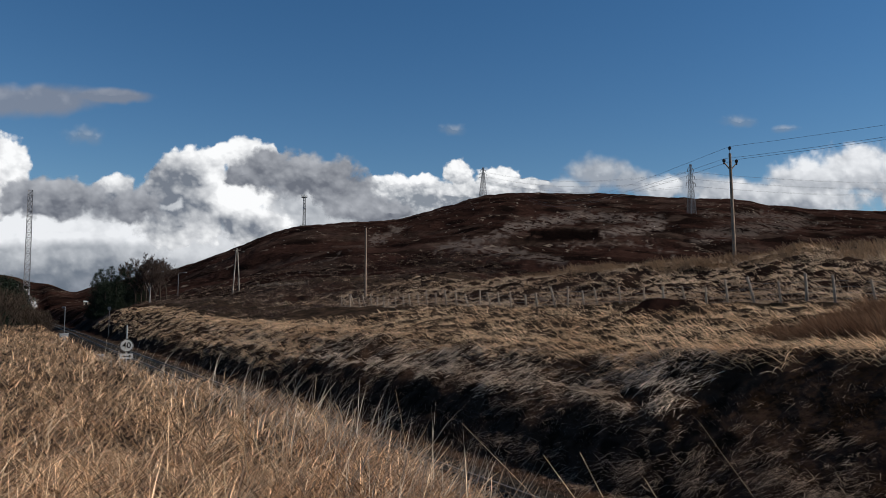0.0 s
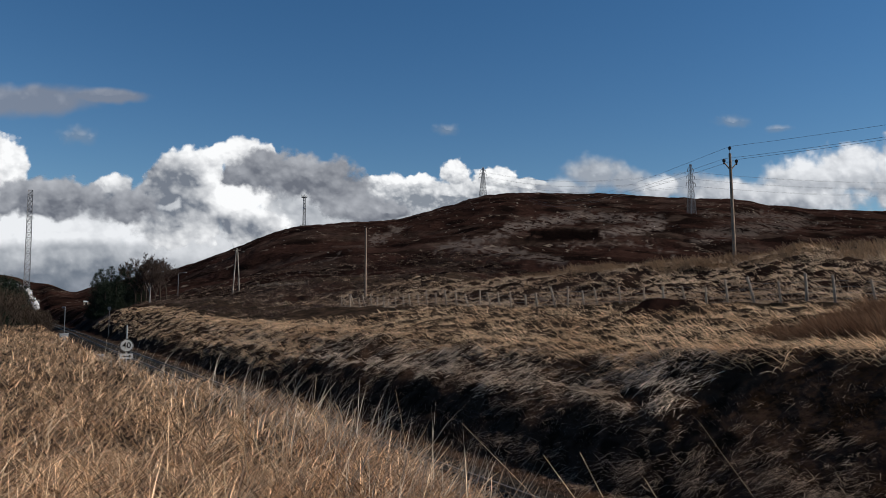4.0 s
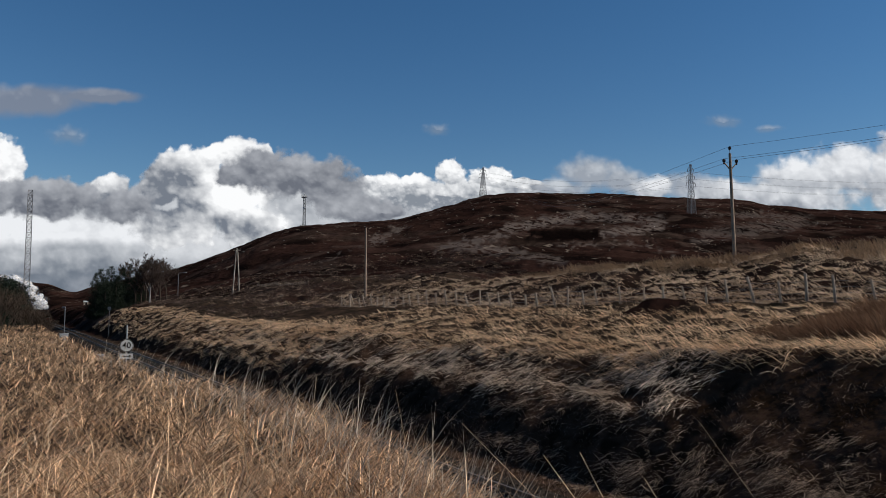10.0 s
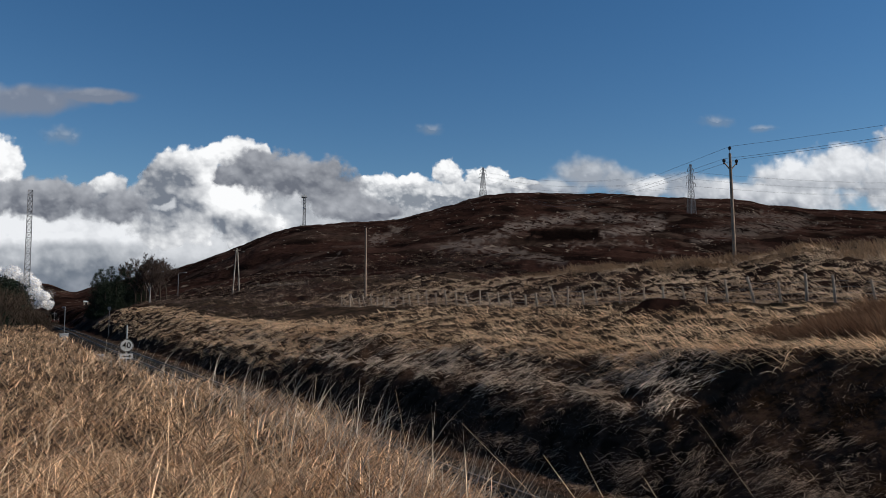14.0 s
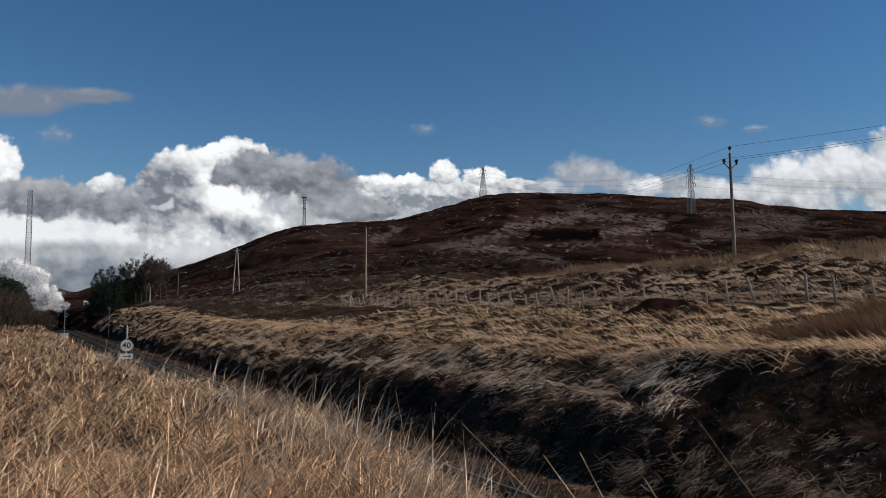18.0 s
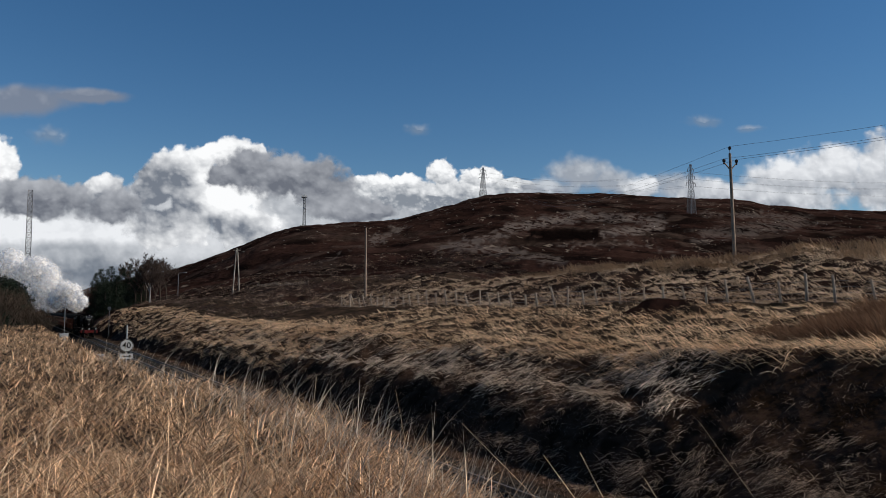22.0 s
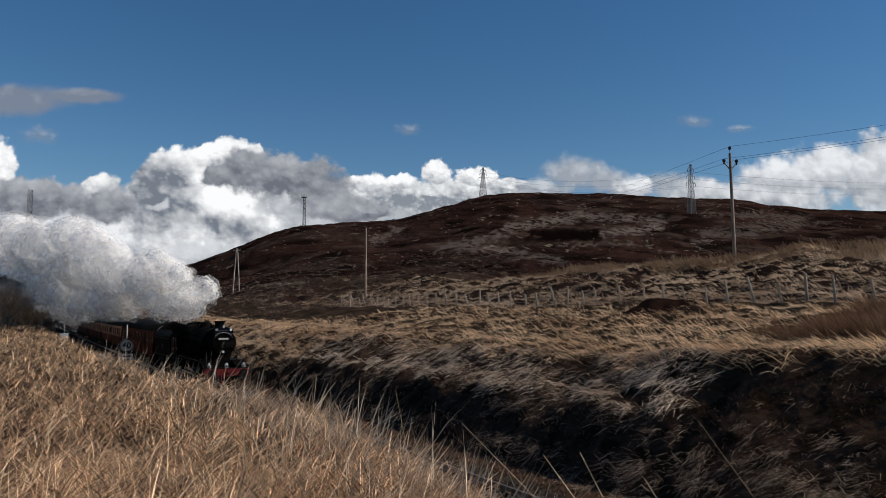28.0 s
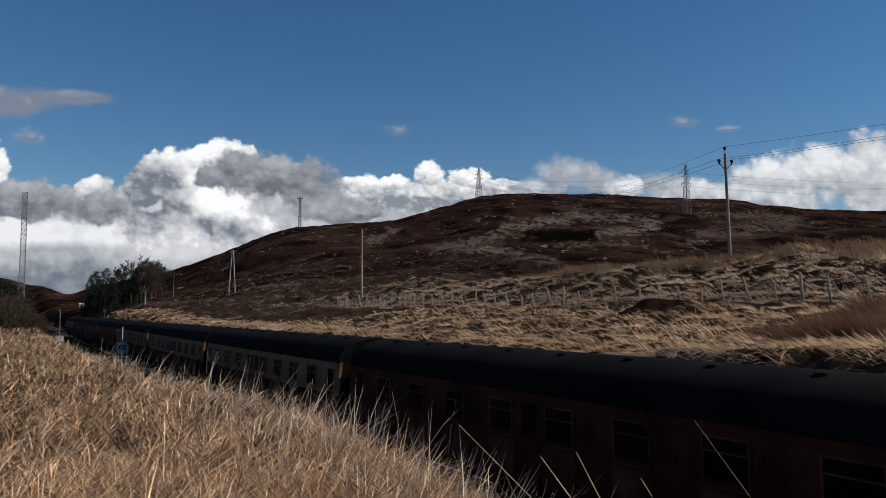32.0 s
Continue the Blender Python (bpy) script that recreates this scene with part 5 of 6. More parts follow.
def cabinet(x, y, depth, w, h, label):
    q = px(x, y, depth)
    z = gz(q.x, q.y)
    C = empty("lineside_cabinet", pose(q.x, q.y, z - 0.15, 0, 0, 25), label, "cabinet", "lineside cabinets")
    part("cabinet_body", box(-w / 2, w / 2, -0.2, 0.2, 0, h, 0.02), GREYBOX, C)
    part("cabinet_lid", box(-w / 2 - 0.03, w / 2 + 0.03, -0.23, 0.23, h, h + 0.05, 0.01), GREYBOX, C)
    d = part("cabinet_door", box(-w / 2 + 0.04, w / 2 - 0.04, -0.215, -0.2, 0.1, h - 0.06), GREYBOX, C)
    part("handle", box(w / 2 - 0.12, w / 2 - 0.09, -0.235, -0.215, h * 0.45, h * 0.6), UNDER, d)


cabinet(178, 606, 55, 0.55, 0.85, "grey steel cabinet in the grass beside the line")
cabinet(114, 568, 76, 0.8, 0.9, "low pale grey trackside box beside the line")


def lineside_post(x, y, depth, ytop, label, disc):
    q = px(x, y, depth)
    z = gz(q.x, q.y)
    t = px(x, ytop, depth).z
    S = empty("signal_post" if not disc else "marker_sign", pose(q.x, q.y, 0), label, "signal" if not disc else "sign")
    part("post", tube((0, 0.05, z - 0.3), (0, 0.05, t), 0.045, n=8), STEEL, S)
    if disc:
        part("sign_disc", lathe([(0, 0.02), (0.32, 0.02), (0.32, -0.02), (0, -0.02)], (0, 0, t - 0.3), "y", 24), STEEL, S)
    else:
        part("lamp_head", box(-0.3, 0.06, -0.06, 0.06, t - 0.05, t + 0.12, 0.02), STEEL, S)


lineside_post(114, 566, 80, 545, "short grey lineside post in the cutting", False)
lineside_post(193, 562, 135, 543, "small round sign on a post beside the line", True)


def cottage():
    q = px(153, 533, 420)
    z = gz(q.x, q.y)
    C = empty("hut", pose(q.x, q.y, z - 0.3, 0, 0, 20), "small weathered wooden hut with a grey roof far down the valley", "hut")
    part("wall", box(-1.3, 1.3, -1.0, 1.0, 0, 1.9), FENCEWOOD, C)
    part("roof", prism([(-1.2, 1.85), (0, 2.6), (1.2, 1.85)], -1.45, 1.45), GREYBOX, C)
    part("door", box(-0.4, 0.4, -1.04, -0.98, 0.2, 1.7), UNDER, C)


cottage()


def long_stalks():
    """A few bent single stalks that stand up before the dark cutting."""
    bm = bmesh.new()
    for xt, yt, xb, yb, d in ((818, 750, 938, 880, 3.6), (962, 806, 1010, 880, 3.3), (1026, 800, 1062, 880, 3.4), (1140, 846, 1160, 882, 3.2), (1236, 745, 1330, 880, 3.8), (700, 690, 716, 800, 4.2), (560, 668, 548, 760, 5.0)):
        top, low = px(xt, yt, d), px(xb, yb, d)
        foot = low.copy()
        while foot.z > gz(foot.x, foot.y) - 0.03 and (foot - top).length < 3:
            foot += (low - top) * 0.05
        mid = top.lerp(foot, 0.5) + Vector((0.015, 0, 0.03))
        tube(foot, mid, 0.0022, 0.0019, 5, bm), tube(mid, top, 0.0019, 0.0008, 5, bm)
    tagged(part("long_grass_stalks", bm, STRAWS), "long pale single stalks at the cutting's edge", "grass", kind="stuff")


long_stalks()

# ---- trees and shrubs ----
def leaf_cloud(name, centres, sizes, mat, parent, per=9, seed=2, flat=0.6):
    """Many small ragged quads round given centres."""
    g = np.random.RandomState(seed)
    c = np.repeat(np.asarray(centres, float), per, axis=0)
    sz = np.repeat(np.asarray(sizes, float), per)
    n = len(c)
    c = c + g.normal(0, 1, (n, 3)) * sz[:, None] * np.array([0.6, 0.6, 0.45])
    a, b = g.normal(0, 1, (n, 3)), g.normal(0, 1, (n, 3))
    a /= np.linalg.norm(a, axis=1)[:, None]
    b = np.cross(a, b)
    b /= np.linalg.norm(b, axis=1)[:, None]
    s = (sz * g.uniform(0.22, 0.5, n))[:, None]
    V = np.stack((c - a * s, c - b * s * flat, c + a * s, c + b * s * flat), 1).reshape(-1, 3)
    o = new(name, raw_mesh(name, V, [np.arange(n * 4).reshape(-1, 4)], mat))
    o.parent = parent
    return o


def conifer(x, y, height, spread, seed):
    g = random.Random(seed)
    z = gz(x, y)
    T = empty("conifer", pose(x, y, z - 0.3), "dark green conifer with ragged branches on the moor", "tree", "trees by the line")
    part("trunk", tube((0, 0, 0), (0, 0, height * 0.93), 0.2, 0.04, 8), BARK, T)
    cs, ss = [], []
    k = 0.12
    while k < 1.0:
        rad = 1.35 * spread * (1 - k) ** 0.6 * g.uniform(0.75, 1.1) + 0.15
        for j in range(max(3, int(9 * (1 - k) + 2))):
            a, f = g.uniform(0, 6.28), g.uniform(0.35, 1.0)
            cs.append((rad * f * math.cos(a), rad * f * math.sin(a), height * k - 0.25 * f * rad))
            ss.append(0.42 + 0.06 * rad)
        k += 0.045
    leaf_cloud("crown", cs, [0.95 * v for v in ss], PINE, T, 60, seed, 0.24)


def bare_tree(name, x, y, height, spread, seed, trunk_mat, label, group, levels=4, stems=1, mat=None, thick=0.02, fine=0.012):
    """A leafless tree or shrub: forking limbs as tapered tubes, fine twigs at the ends."""
    g = random.Random(seed)
    z = gz(x, y)
    T = empty(name, pose(x, y, z - 0.2), label, "tree" if stems == 1 else "shrub", group)
    tips = []

    def grow(p, d, ln, rad, lev, bm):
        q = p + d * ln
        if lev >= 2:
            tips.append((p, q, rad))
        else:
            tube(p, q, rad, rad * 0.65, 6, bm, False)
        if lev >= levels:
            return
        for i in range(g.choice((2, 3, 3, 4))):
            nd = (d + Vector((g.uniform(-1, 1), g.uniform(-1, 1), g.uniform(-0.25, 0.8))) * spread).normalized()
            grow(p.lerp(q, g.uniform(0.55, 1.0)), nd, ln * g.uniform(0.55, 0.85), rad * 0.55, lev + 1, bm)

    for i in range(stems):
        d = Vector((g.uniform(-0.5, 0.5), g.uniform(-0.5, 0.5), 1)).normalized() if stems > 1 else Vector((0, 0, 1))
        wood = bmesh.new()
        grow(Vector((g.uniform(-0.5, 0.5), g.uniform(-0.5, 0.5), 0)) if stems > 1 else Vector((0, 0, 0)), d, height * 0.4, height * thick, 0, wood)
        part("trunk" if stems == 1 else "stem", wood, trunk_mat, T)
    V, F = [], []
    for p, q, rad in tips:
        w = max(rad, fine)
        s = (q - p).cross(Vector((g.uniform(-1, 1), g.uniform(-1, 1), g.uniform(-1, 1)))).normalized() * w
        i = len(V)
        V += [p - s, p + s, q]
        F.append((i, i + 1, i + 2))
    o = new("twig_crown", raw_mesh("twig_crown", np.array([tuple(v) for v in V]), [np.array(F)], mat or TWIG))
    o.parent = T
    return T


for i, (x, yb, d, yt, sp) in enumerate(((178, 528, 190, 474, 2.6), (196, 528, 196, 469, 2.8), (214, 527, 188, 471, 2.6), (230, 526, 200, 466, 2.5), (169, 529, 186, 481, 2.0), (205, 529, 184, 485, 2.4), (243, 525, 205, 472, 2.4), (186, 529, 182, 488, 2.2))):
    q = px(x, yb, d)
    conifer(q.x, q.y, px(x, yt, d).z - gz(q.x, q.y), sp, 20 + i)
for i, (x, d, hgt) in enumerate(((265, 192, 452), (283, 198, 464), (250, 200, 460), (294, 205, 466), (275, 188, 478), (240, 196, 470), (258, 204, 462))):
    q = px(x, 526, d)
    bare_tree("birch_tree", q.x, q.y, (px(x, hgt, d).z - gz(q.x, q.y)) * 0.95, 0.75, 40 + i, BIRCHBARK if i == 0 else BARK, "leafless birch with a pale trunk" if i == 0 else "leafless dark-barked birch tree on the moor edge", "trees by the line", 7, mat=TWIG, fine=0.055)
for i, (x, d, hgt) in enumerate(((6, 46, 2.7), (30, 52, 2.0), (52, 50, 1.7), (72, 55, 1.5), (88, 60, 1.2), (18, 60, 3.2), (45, 64, 1.9), (-14, 48, 3.0), (63, 66, 1.7), (40, 56, 1.6), (80, 62, 1.3))):
    q = px(x, 580, d)
    bare_tree("bare_shrub", q.x, q.y, hgt, 0.9, 60 + i, SHRUB, "leafless brown shrub at the top of the bank", "shrubs on the bank", 5, 5, SHRUB, 0.012)

for i, (x, d, hgt) in enumerate(((-4, 62, 4.3), (22, 66, 4.2), (10, 70, 4.0))):
    q = px(x, 575, d)
    conifer(q.x, q.y, hgt, 1.5, 90 + i)

# pale boulders strewn over the hill
g = np.random.RandomState(9)
n = 200
bx, by = g.uniform(-170, 330, n), g.uniform(150, 560, n)
ok = (bx * NX + by * NY > 75) & (np.abs(bx / by) < 0.62)
bx, by = bx[ok], by[ok]
n = len(bx)
octa = np.array([(1, 0, 0), (-1, 0, 0), (0, 1, 0), (0, -1, 0), (0, 0, 0.8), (0, 0, -0.8)], float)
tri = np.array([(0, 2, 4), (2, 1, 4), (1, 3, 4), (3, 0, 4), (2, 0, 5), (1, 2, 5), (3, 1, 5), (0, 3, 5)])
V = octa[None] * (g.uniform(0.12, 0.5, (n, 1, 3)) * (by / 350)[:, None, None]) + np.stack((bx, by, ground_z(bx, by) + 0.1), -1)[:, None]
BOULDER = material("pale_boulder", (0.34, 0.32, 0.29), 0.9, 0.3, 2, 12, 0.4)
tagged(new("hill_boulders", raw_mesh("hill_boulders", V.reshape(-1, 3), [((np.arange(n) * 6)[:, None, None] + tri[None]).reshape(-1, 3)], BOULDER)), "pale boulders strewn over the heather hillside", "boulders", kind="stuff")


# ---- sky: clouds far behind the hill, drifting ----
CLOUDS, STEAM = [], []


def cloud_material(name, blobs, lit, shade, soft, warp, light, relief, grain=46.0, ragged=0.75, thick=1.0, level=(0.35, 0.95), rim=0.0, patch=85.0, spread=1.9, tones=(), bulge=0.9):
    m = bpy.data.materials.new(name)
    m.use_nodes = True
    t = m.node_tree
    N, L = t.nodes, t.links
    N.clear()

    def vm(op, a, b=None):
        n = N.new("ShaderNodeVectorMath")
        n.operation = op
        for i, v in enumerate((a, b)):
            if v is None:
                continue
            if isinstance(v, tuple):
                n.inputs[i].default_value = v
            else:
                L.new(v, n.inputs[i])
        return n.outputs["Value"] if op in ("LENGTH", "DOT_PRODUCT") else n.outputs[0]

    def ma(op, a, b=0.0, c=0.0):
        n = N.new("ShaderNodeMath")
        n.operation = op
        for i, v in enumerate((a, b, c)):
            if isinstance(v, (int, float)):
                n.inputs[i].default_value = v
            else:
                L.new(v, n.inputs[i])
        return n.outputs[0]

    def noise_at(src, size, detail, rough=0.55, colour=False):
        n = N.new("ShaderNodeTexNoise")
        n.inputs["Scale"].default_value, n.inputs["Detail"].default_value, n.inputs["Roughness"].default_value = 1 / size, detail, rough
        L.new(src, n.inputs["Vector"])
        return n.outputs[1] if colour else n.outputs[0]

    def span(src, a, b, lo=0.0, hi=1.0):
        r = N.new("ShaderNodeMapRange")
        r.interpolation_type = 'SMOOTHSTEP'
        for i, v in enumerate((a, b, lo, hi)):
            r.inputs[1 + i].default_value = v
        L.new(src, r.inputs[0])
        return r.outputs[0]

    co = N.new("ShaderNodeTexCoord").outputs["Object"]
    wv = vm("MULTIPLY", vm("SUBTRACT", noise_at(co, 70, 3, colour=True), (0.5, 0.5, 0.5)), (warp * 2, warp * 2, warp * 2))
    wp = vm("MULTIPLY", vm("ADD", co, wv), (1, 0, 1))
    low = None
    for (bx, bz, rx, rz) in blobs:
        ln = vm("LENGTH", vm("MULTIPLY", vm("SUBTRACT", wp, (bx, 0, 547.6 - bz)), (1 / rx, 1, 1 / rz)))
        low = ln if low is None else ma("SMOOTH_MIN", low, ln, 0.18)
    d = ma("SUBTRACT", 1.0, low)
    fb = ma("SUBTRACT", noise_at(co, grain, 8, 0.6), 0.5)
    vo = N.new("ShaderNodeTexVoronoi")
    vo.feature, vo.inputs["Scale"].default_value = 'SMOOTH_F1', 1 / (grain * 0.55)
    vo.inputs["Detail"].default_value = 1.5
    L.new(vm("MULTIPLY", vm("ADD", co, vm("MULTIPLY", wv, (0.4, 0.4, 0.4))), (1, 0, 1)), vo.inputs["Vector"])
    bil = ma("SUBTRACT", 0.45, vo.outputs["Distance"])
    d2 = ma("ADD", d, ma("ADD", ma("MULTIPLY", fb, ragged), ma("MULTIPLY", bil, ragged * 0.45)))
    alpha = ma("MULTIPLY", span(d2, 0.0, soft), thick)
    d3 = ma("ADD", d, ma("MULTIPLY", ma("SUBTRACT", noise_at(co, grain * 1.3, 2.5, 0.5), 0.5), ragged * 1.3))
    h = ma("ADD", ma("POWER", ma("MAXIMUM", d3, 0.0), 0.7), ma("MULTIPLY", bil, 0.22))
    bp = N.new("ShaderNodeBump")
    bp.inputs["Strength"].default_value, bp.inputs["Distance"].default_value = 1.0, relief
    L.new(h, bp.inputs["Height"])
    lum = vm("DOT_PRODUCT", bp.outputs[0], tuple(Vector(light).normalized()))
    lum = ma("ADD", lum, ma("ADD", ma("MULTIPLY", ma("SUBTRACT", noise_at(co, patch, 4, 0.5), 0.5), spread), ma("MULTIPLY", ma("SUBTRACT", 0.3, d), rim)))
    for tx, tz, rx, rz, amount in tones:
        away = vm("LENGTH", vm("MULTIPLY", vm("SUBTRACT", wp, (tx, 0, 547.6 - tz)), (1 / rx, 1, 1 / rz)))
        lum = ma("ADD", lum, span(away, 1.3, 0.35, 0.0, amount))
    lum = ma("ADD", lum, ma("ADD", ma("MULTIPLY", ma("SUBTRACT", noise_at(co, grain * 0.55, 6, 0.6), 0.5), 0.8), ma("MULTIPLY", bil, bulge)))
    mix = N.new("ShaderNodeMix")
    mix.data_type = 'RGBA'
    tone = N.new("ShaderNodeMapRange")
    tone.inputs[1].default_value, tone.inputs[2].default_value = level
    L.new(lum, tone.inputs[0]), L.new(tone.outputs[0], mix.inputs[0])
    mix.inputs[6].default_value, mix.inputs[7].default_value = (*shade, 1), (*lit, 1)
    em, tr, ms, out = N.new("ShaderNodeEmission"), N.new("ShaderNodeBsdfTransparent"), N.new("ShaderNodeMixShader"), N.new("ShaderNodeOutputMaterial")
    L.new(mix.outputs[2], em.inputs[0])
    L.new(alpha, ms.inputs[0]), L.new(tr.outputs[0], ms.inputs[1]), L.new(em.outputs[0], ms.inputs[2])
    L.new(ms.outputs[0], out.inputs[0])
    return m


def cloud(label, blobs, depth, drift, lit, shade, soft=0.3, warp=14, light=(0.25, -0.6, 0.75), relief=40.0, **more):
    """A sheet of cloud at that depth; its outline follows the blobs (centre and radii, in the view's spots)."""
    k = depth / 1358
    step = 14
    V, F, ids = [], [], {}

    def vid(i, j):
        if (i, j) not in ids:
            ids[(i, j)] = len(V)
            V.append((i * step, 0.0, 547.6 - j * step))
        return ids[(i, j)]

    for i in range(-12, 126):
        for j in range(4, 41):
            cx, cy = (i + 0.5) * step, (j + 0.5) * step
            if any(((cx - b[0]) / (b[2] * 1.3 + 26)) ** 2 + ((cy - b[1]) / (b[3] * 1.3 + 26)) ** 2 < 1 for b in blobs):
                F.append((vid(i, j), vid(i + 1, j), vid(i + 1, j + 1), vid(i, j + 1)))
    mat = cloud_material("cloud_vapour", blobs, lit, shade, soft, warp, light, relief, **more)
    # one object for each separate piece of cloud
    root = list(range(len(V)))

    def find(a):
        while root[a] != a:
            root[a] = root[root[a]]
            a = root[a]
        return a

    for f in F:
        for a in f[1:]:
            root[find(a)] = find(f[0])
    pieces = {}
    for f in F:
        pieces.setdefault(find(f[0]), []).append(f)
    for fs in pieces.values():
        used = sorted({a for f in fs for a in f})
        at = {a: i for i, a in enumerate(used)}
        ob = new("cloud", raw_mesh("cloud", np.array([V[a] for a in used]), [np.array([[at[a] for a in f] for f in fs])], mat))
        ob.matrix_basis = Matrix.Translation((-784 * k, depth, EYE.z)) @ Matrix.Scale(k, 4)
        tagged(ob, label, "cloud", "clouds in the sky")
        CLOUDS.append((ob, drift * k))


WHITE_C = (0.97, 0.98, 0.99)
cloud("low bank of bright and grey cloud behind the valley", [(120, 470, 330, 95), (60, 385, 150, 50), (290, 370, 110, 70), (180, 390, 130, 60), (530, 360, 90, 50), (-60, 440, 140, 100), (330, 450, 200, 80), (520, 400, 140, 60), (640, 370, 120, 42), (760, 365, 140, 38), (880, 350, 120, 34)], 4200, -30,
      (0.84, 0.86, 0.89), (0.16, 0.19, 0.235), 0.3, 18, grain=50, patch=70, spread=1.6, level=(-0.7, 1.6),
      bulge=0.6, tones=((110, 405, 190, 30, 1.2), (250, 412, 50, 20, 0.6), (350, 435, 80, 36, 0.55), (10, 400, 90, 30, 0.7), (470, 430, 60, 40, 0.3), (110, 505, 240, 45, -1.0), (100, 455, 260, 22, -0.2), (170, 370, 150, 24, -0.5), (280, 480, 120, 30, -0.3)))
cloud("tall white cumulus cloud with bulging tops", [(340, 300, 88, 54), (378, 276, 34, 30), (425, 272, 46, 37), (470, 272, 28, 24), (290, 325, 46, 62), (400, 350, 100, 66), (320, 400, 90, 50), (455, 400, 80, 45), (195, 335, 42, 36), (0, 300, 56, 76), (-40, 350, 70, 60)], 4050, -28,
      WHITE_C, (0.18, 0.205, 0.25), 0.2, 16, grain=40, patch=60, spread=1.7, level=(-0.6, 1.15),
      tones=((430, 262, 70, 24, 0.55), (340, 262, 70, 26, 0.3), (432, 358, 60, 46, 1.3), (512, 384, 34, 30, 1.1), (385, 300, 48, 55, 0.65), (340, 432, 70, 36, 0.4), (10, 295, 60, 75, 0.6), (295, 350, 80, 70, -0.85), (330, 310, 40, 26, -0.3), (265, 310, 30, 34, -0.1), (200, 350, 45, 30, -0.4), (425, 394, 50, 22, -1.2), (488, 372, 22, 32, -0.8), (470, 425, 70, 20, -0.2), (185, 315, 30, 20, 0.3)))
cloud("chain of white cumulus heads above the hill", [(690, 326, 54, 25), (745, 325, 46, 22), (812, 304, 34, 29), (885, 312, 46, 25), (930, 330, 40, 22), (800, 345, 180, 36), (655, 350, 66, 32), (962, 328, 22, 12)], 4000, -44,
      WHITE_C, (0.24, 0.27, 0.315), 0.2, 10, grain=28, patch=36, spread=1.5, level=(-0.4, 1.05),
      tones=((690, 312, 60, 20, 0.45), (750, 312, 40, 16, 0.4), (812, 295, 36, 26, 0.45), (890, 304, 46, 20, 0.45), (800, 358, 170, 24, -0.5), (640, 345, 50, 30, -0.3)))
cloud("dark slate rain cloud low over the valley's end", [(90, 508, 150, 34), (-30, 510, 130, 28), (210, 496, 90, 30)], 3950, -20, (0.28, 0.31, 0.36), (0.14, 0.17, 0.215), 0.9, 8, grain=70, ragged=0.4)
cloud("grey shelf of cloud before the white cumulus", [(540, 310, 130, 52), (480, 294, 84, 44), (600, 340, 76, 44), (430, 306, 50, 28), (648, 368, 90, 34), (110, 352, 130, 46), (50, 348, 90, 44), (232, 366, 80, 40), (690, 372, 60, 20)], 3800, -46,
      (0.50, 0.52, 0.56), (0.15, 0.165, 0.20), 0.32, 18, grain=40, ragged=0.9, spread=1.3, patch=60, level=(-0.3, 1.6),
      tones=((100, 328, 120, 16, 0.4), (520, 275, 100, 16, 0.3), (540, 325, 90, 20, -0.3), (120, 370, 100, 16, -0.3), (620, 360, 70, 22, 0.35)))
cloud("soft grey veil of cloud over the far ridge", [(1065, 305, 84, 40), (1120, 318, 70, 34), (1010, 335, 70, 26), (1250, 330, 90, 30)], 3920, -50, (0.58, 0.61, 0.65), (0.34, 0.37, 0.42), 0.6, 16, grain=50, ragged=0.7, patch=60, spread=1.4, level=(0.3, 1.0), thick=0.92)
cloud("broad white cloud bank over the far ridge", [(1175, 332, 46, 26), (1310, 345, 110, 38), (1440, 316, 100, 54), (1520, 296, 96, 56), (1620, 310, 120, 96), (1400, 352, 200, 46)], 3900, -60,
      (0.84, 0.86, 0.89), (0.28, 0.31, 0.36), 0.4, 14, grain=44, ragged=0.75, patch=60, spread=1.5, level=(-0.4, 1.3),
      tones=((1500, 280, 130, 40, 0.5), (1178, 320, 40, 18, 0.4), (1340, 370, 170, 24, -0.35), (1420, 290, 60, 24, 0.3)))
cloud("thin mauve-grey streak of high cloud", [(50, 172, 160, 38), (185, 164, 105, 19), (-20, 174, 90, 40)], 3600, -58, (0.33, 0.345, 0.39), (0.22, 0.24, 0.29), 0.5, 8, grain=60, thick=0.78, ragged=0.4)
cloud("faint small wisps of cloud in the blue", [(800, 228, 34, 17), (140, 236, 50, 24), (1316, 211, 46, 15), (1400, 226, 34, 10)], 3520, -92, (0.44, 0.47, 0.52), (0.22, 0.27, 0.34), 0.9, 10, grain=34, thick=0.5)


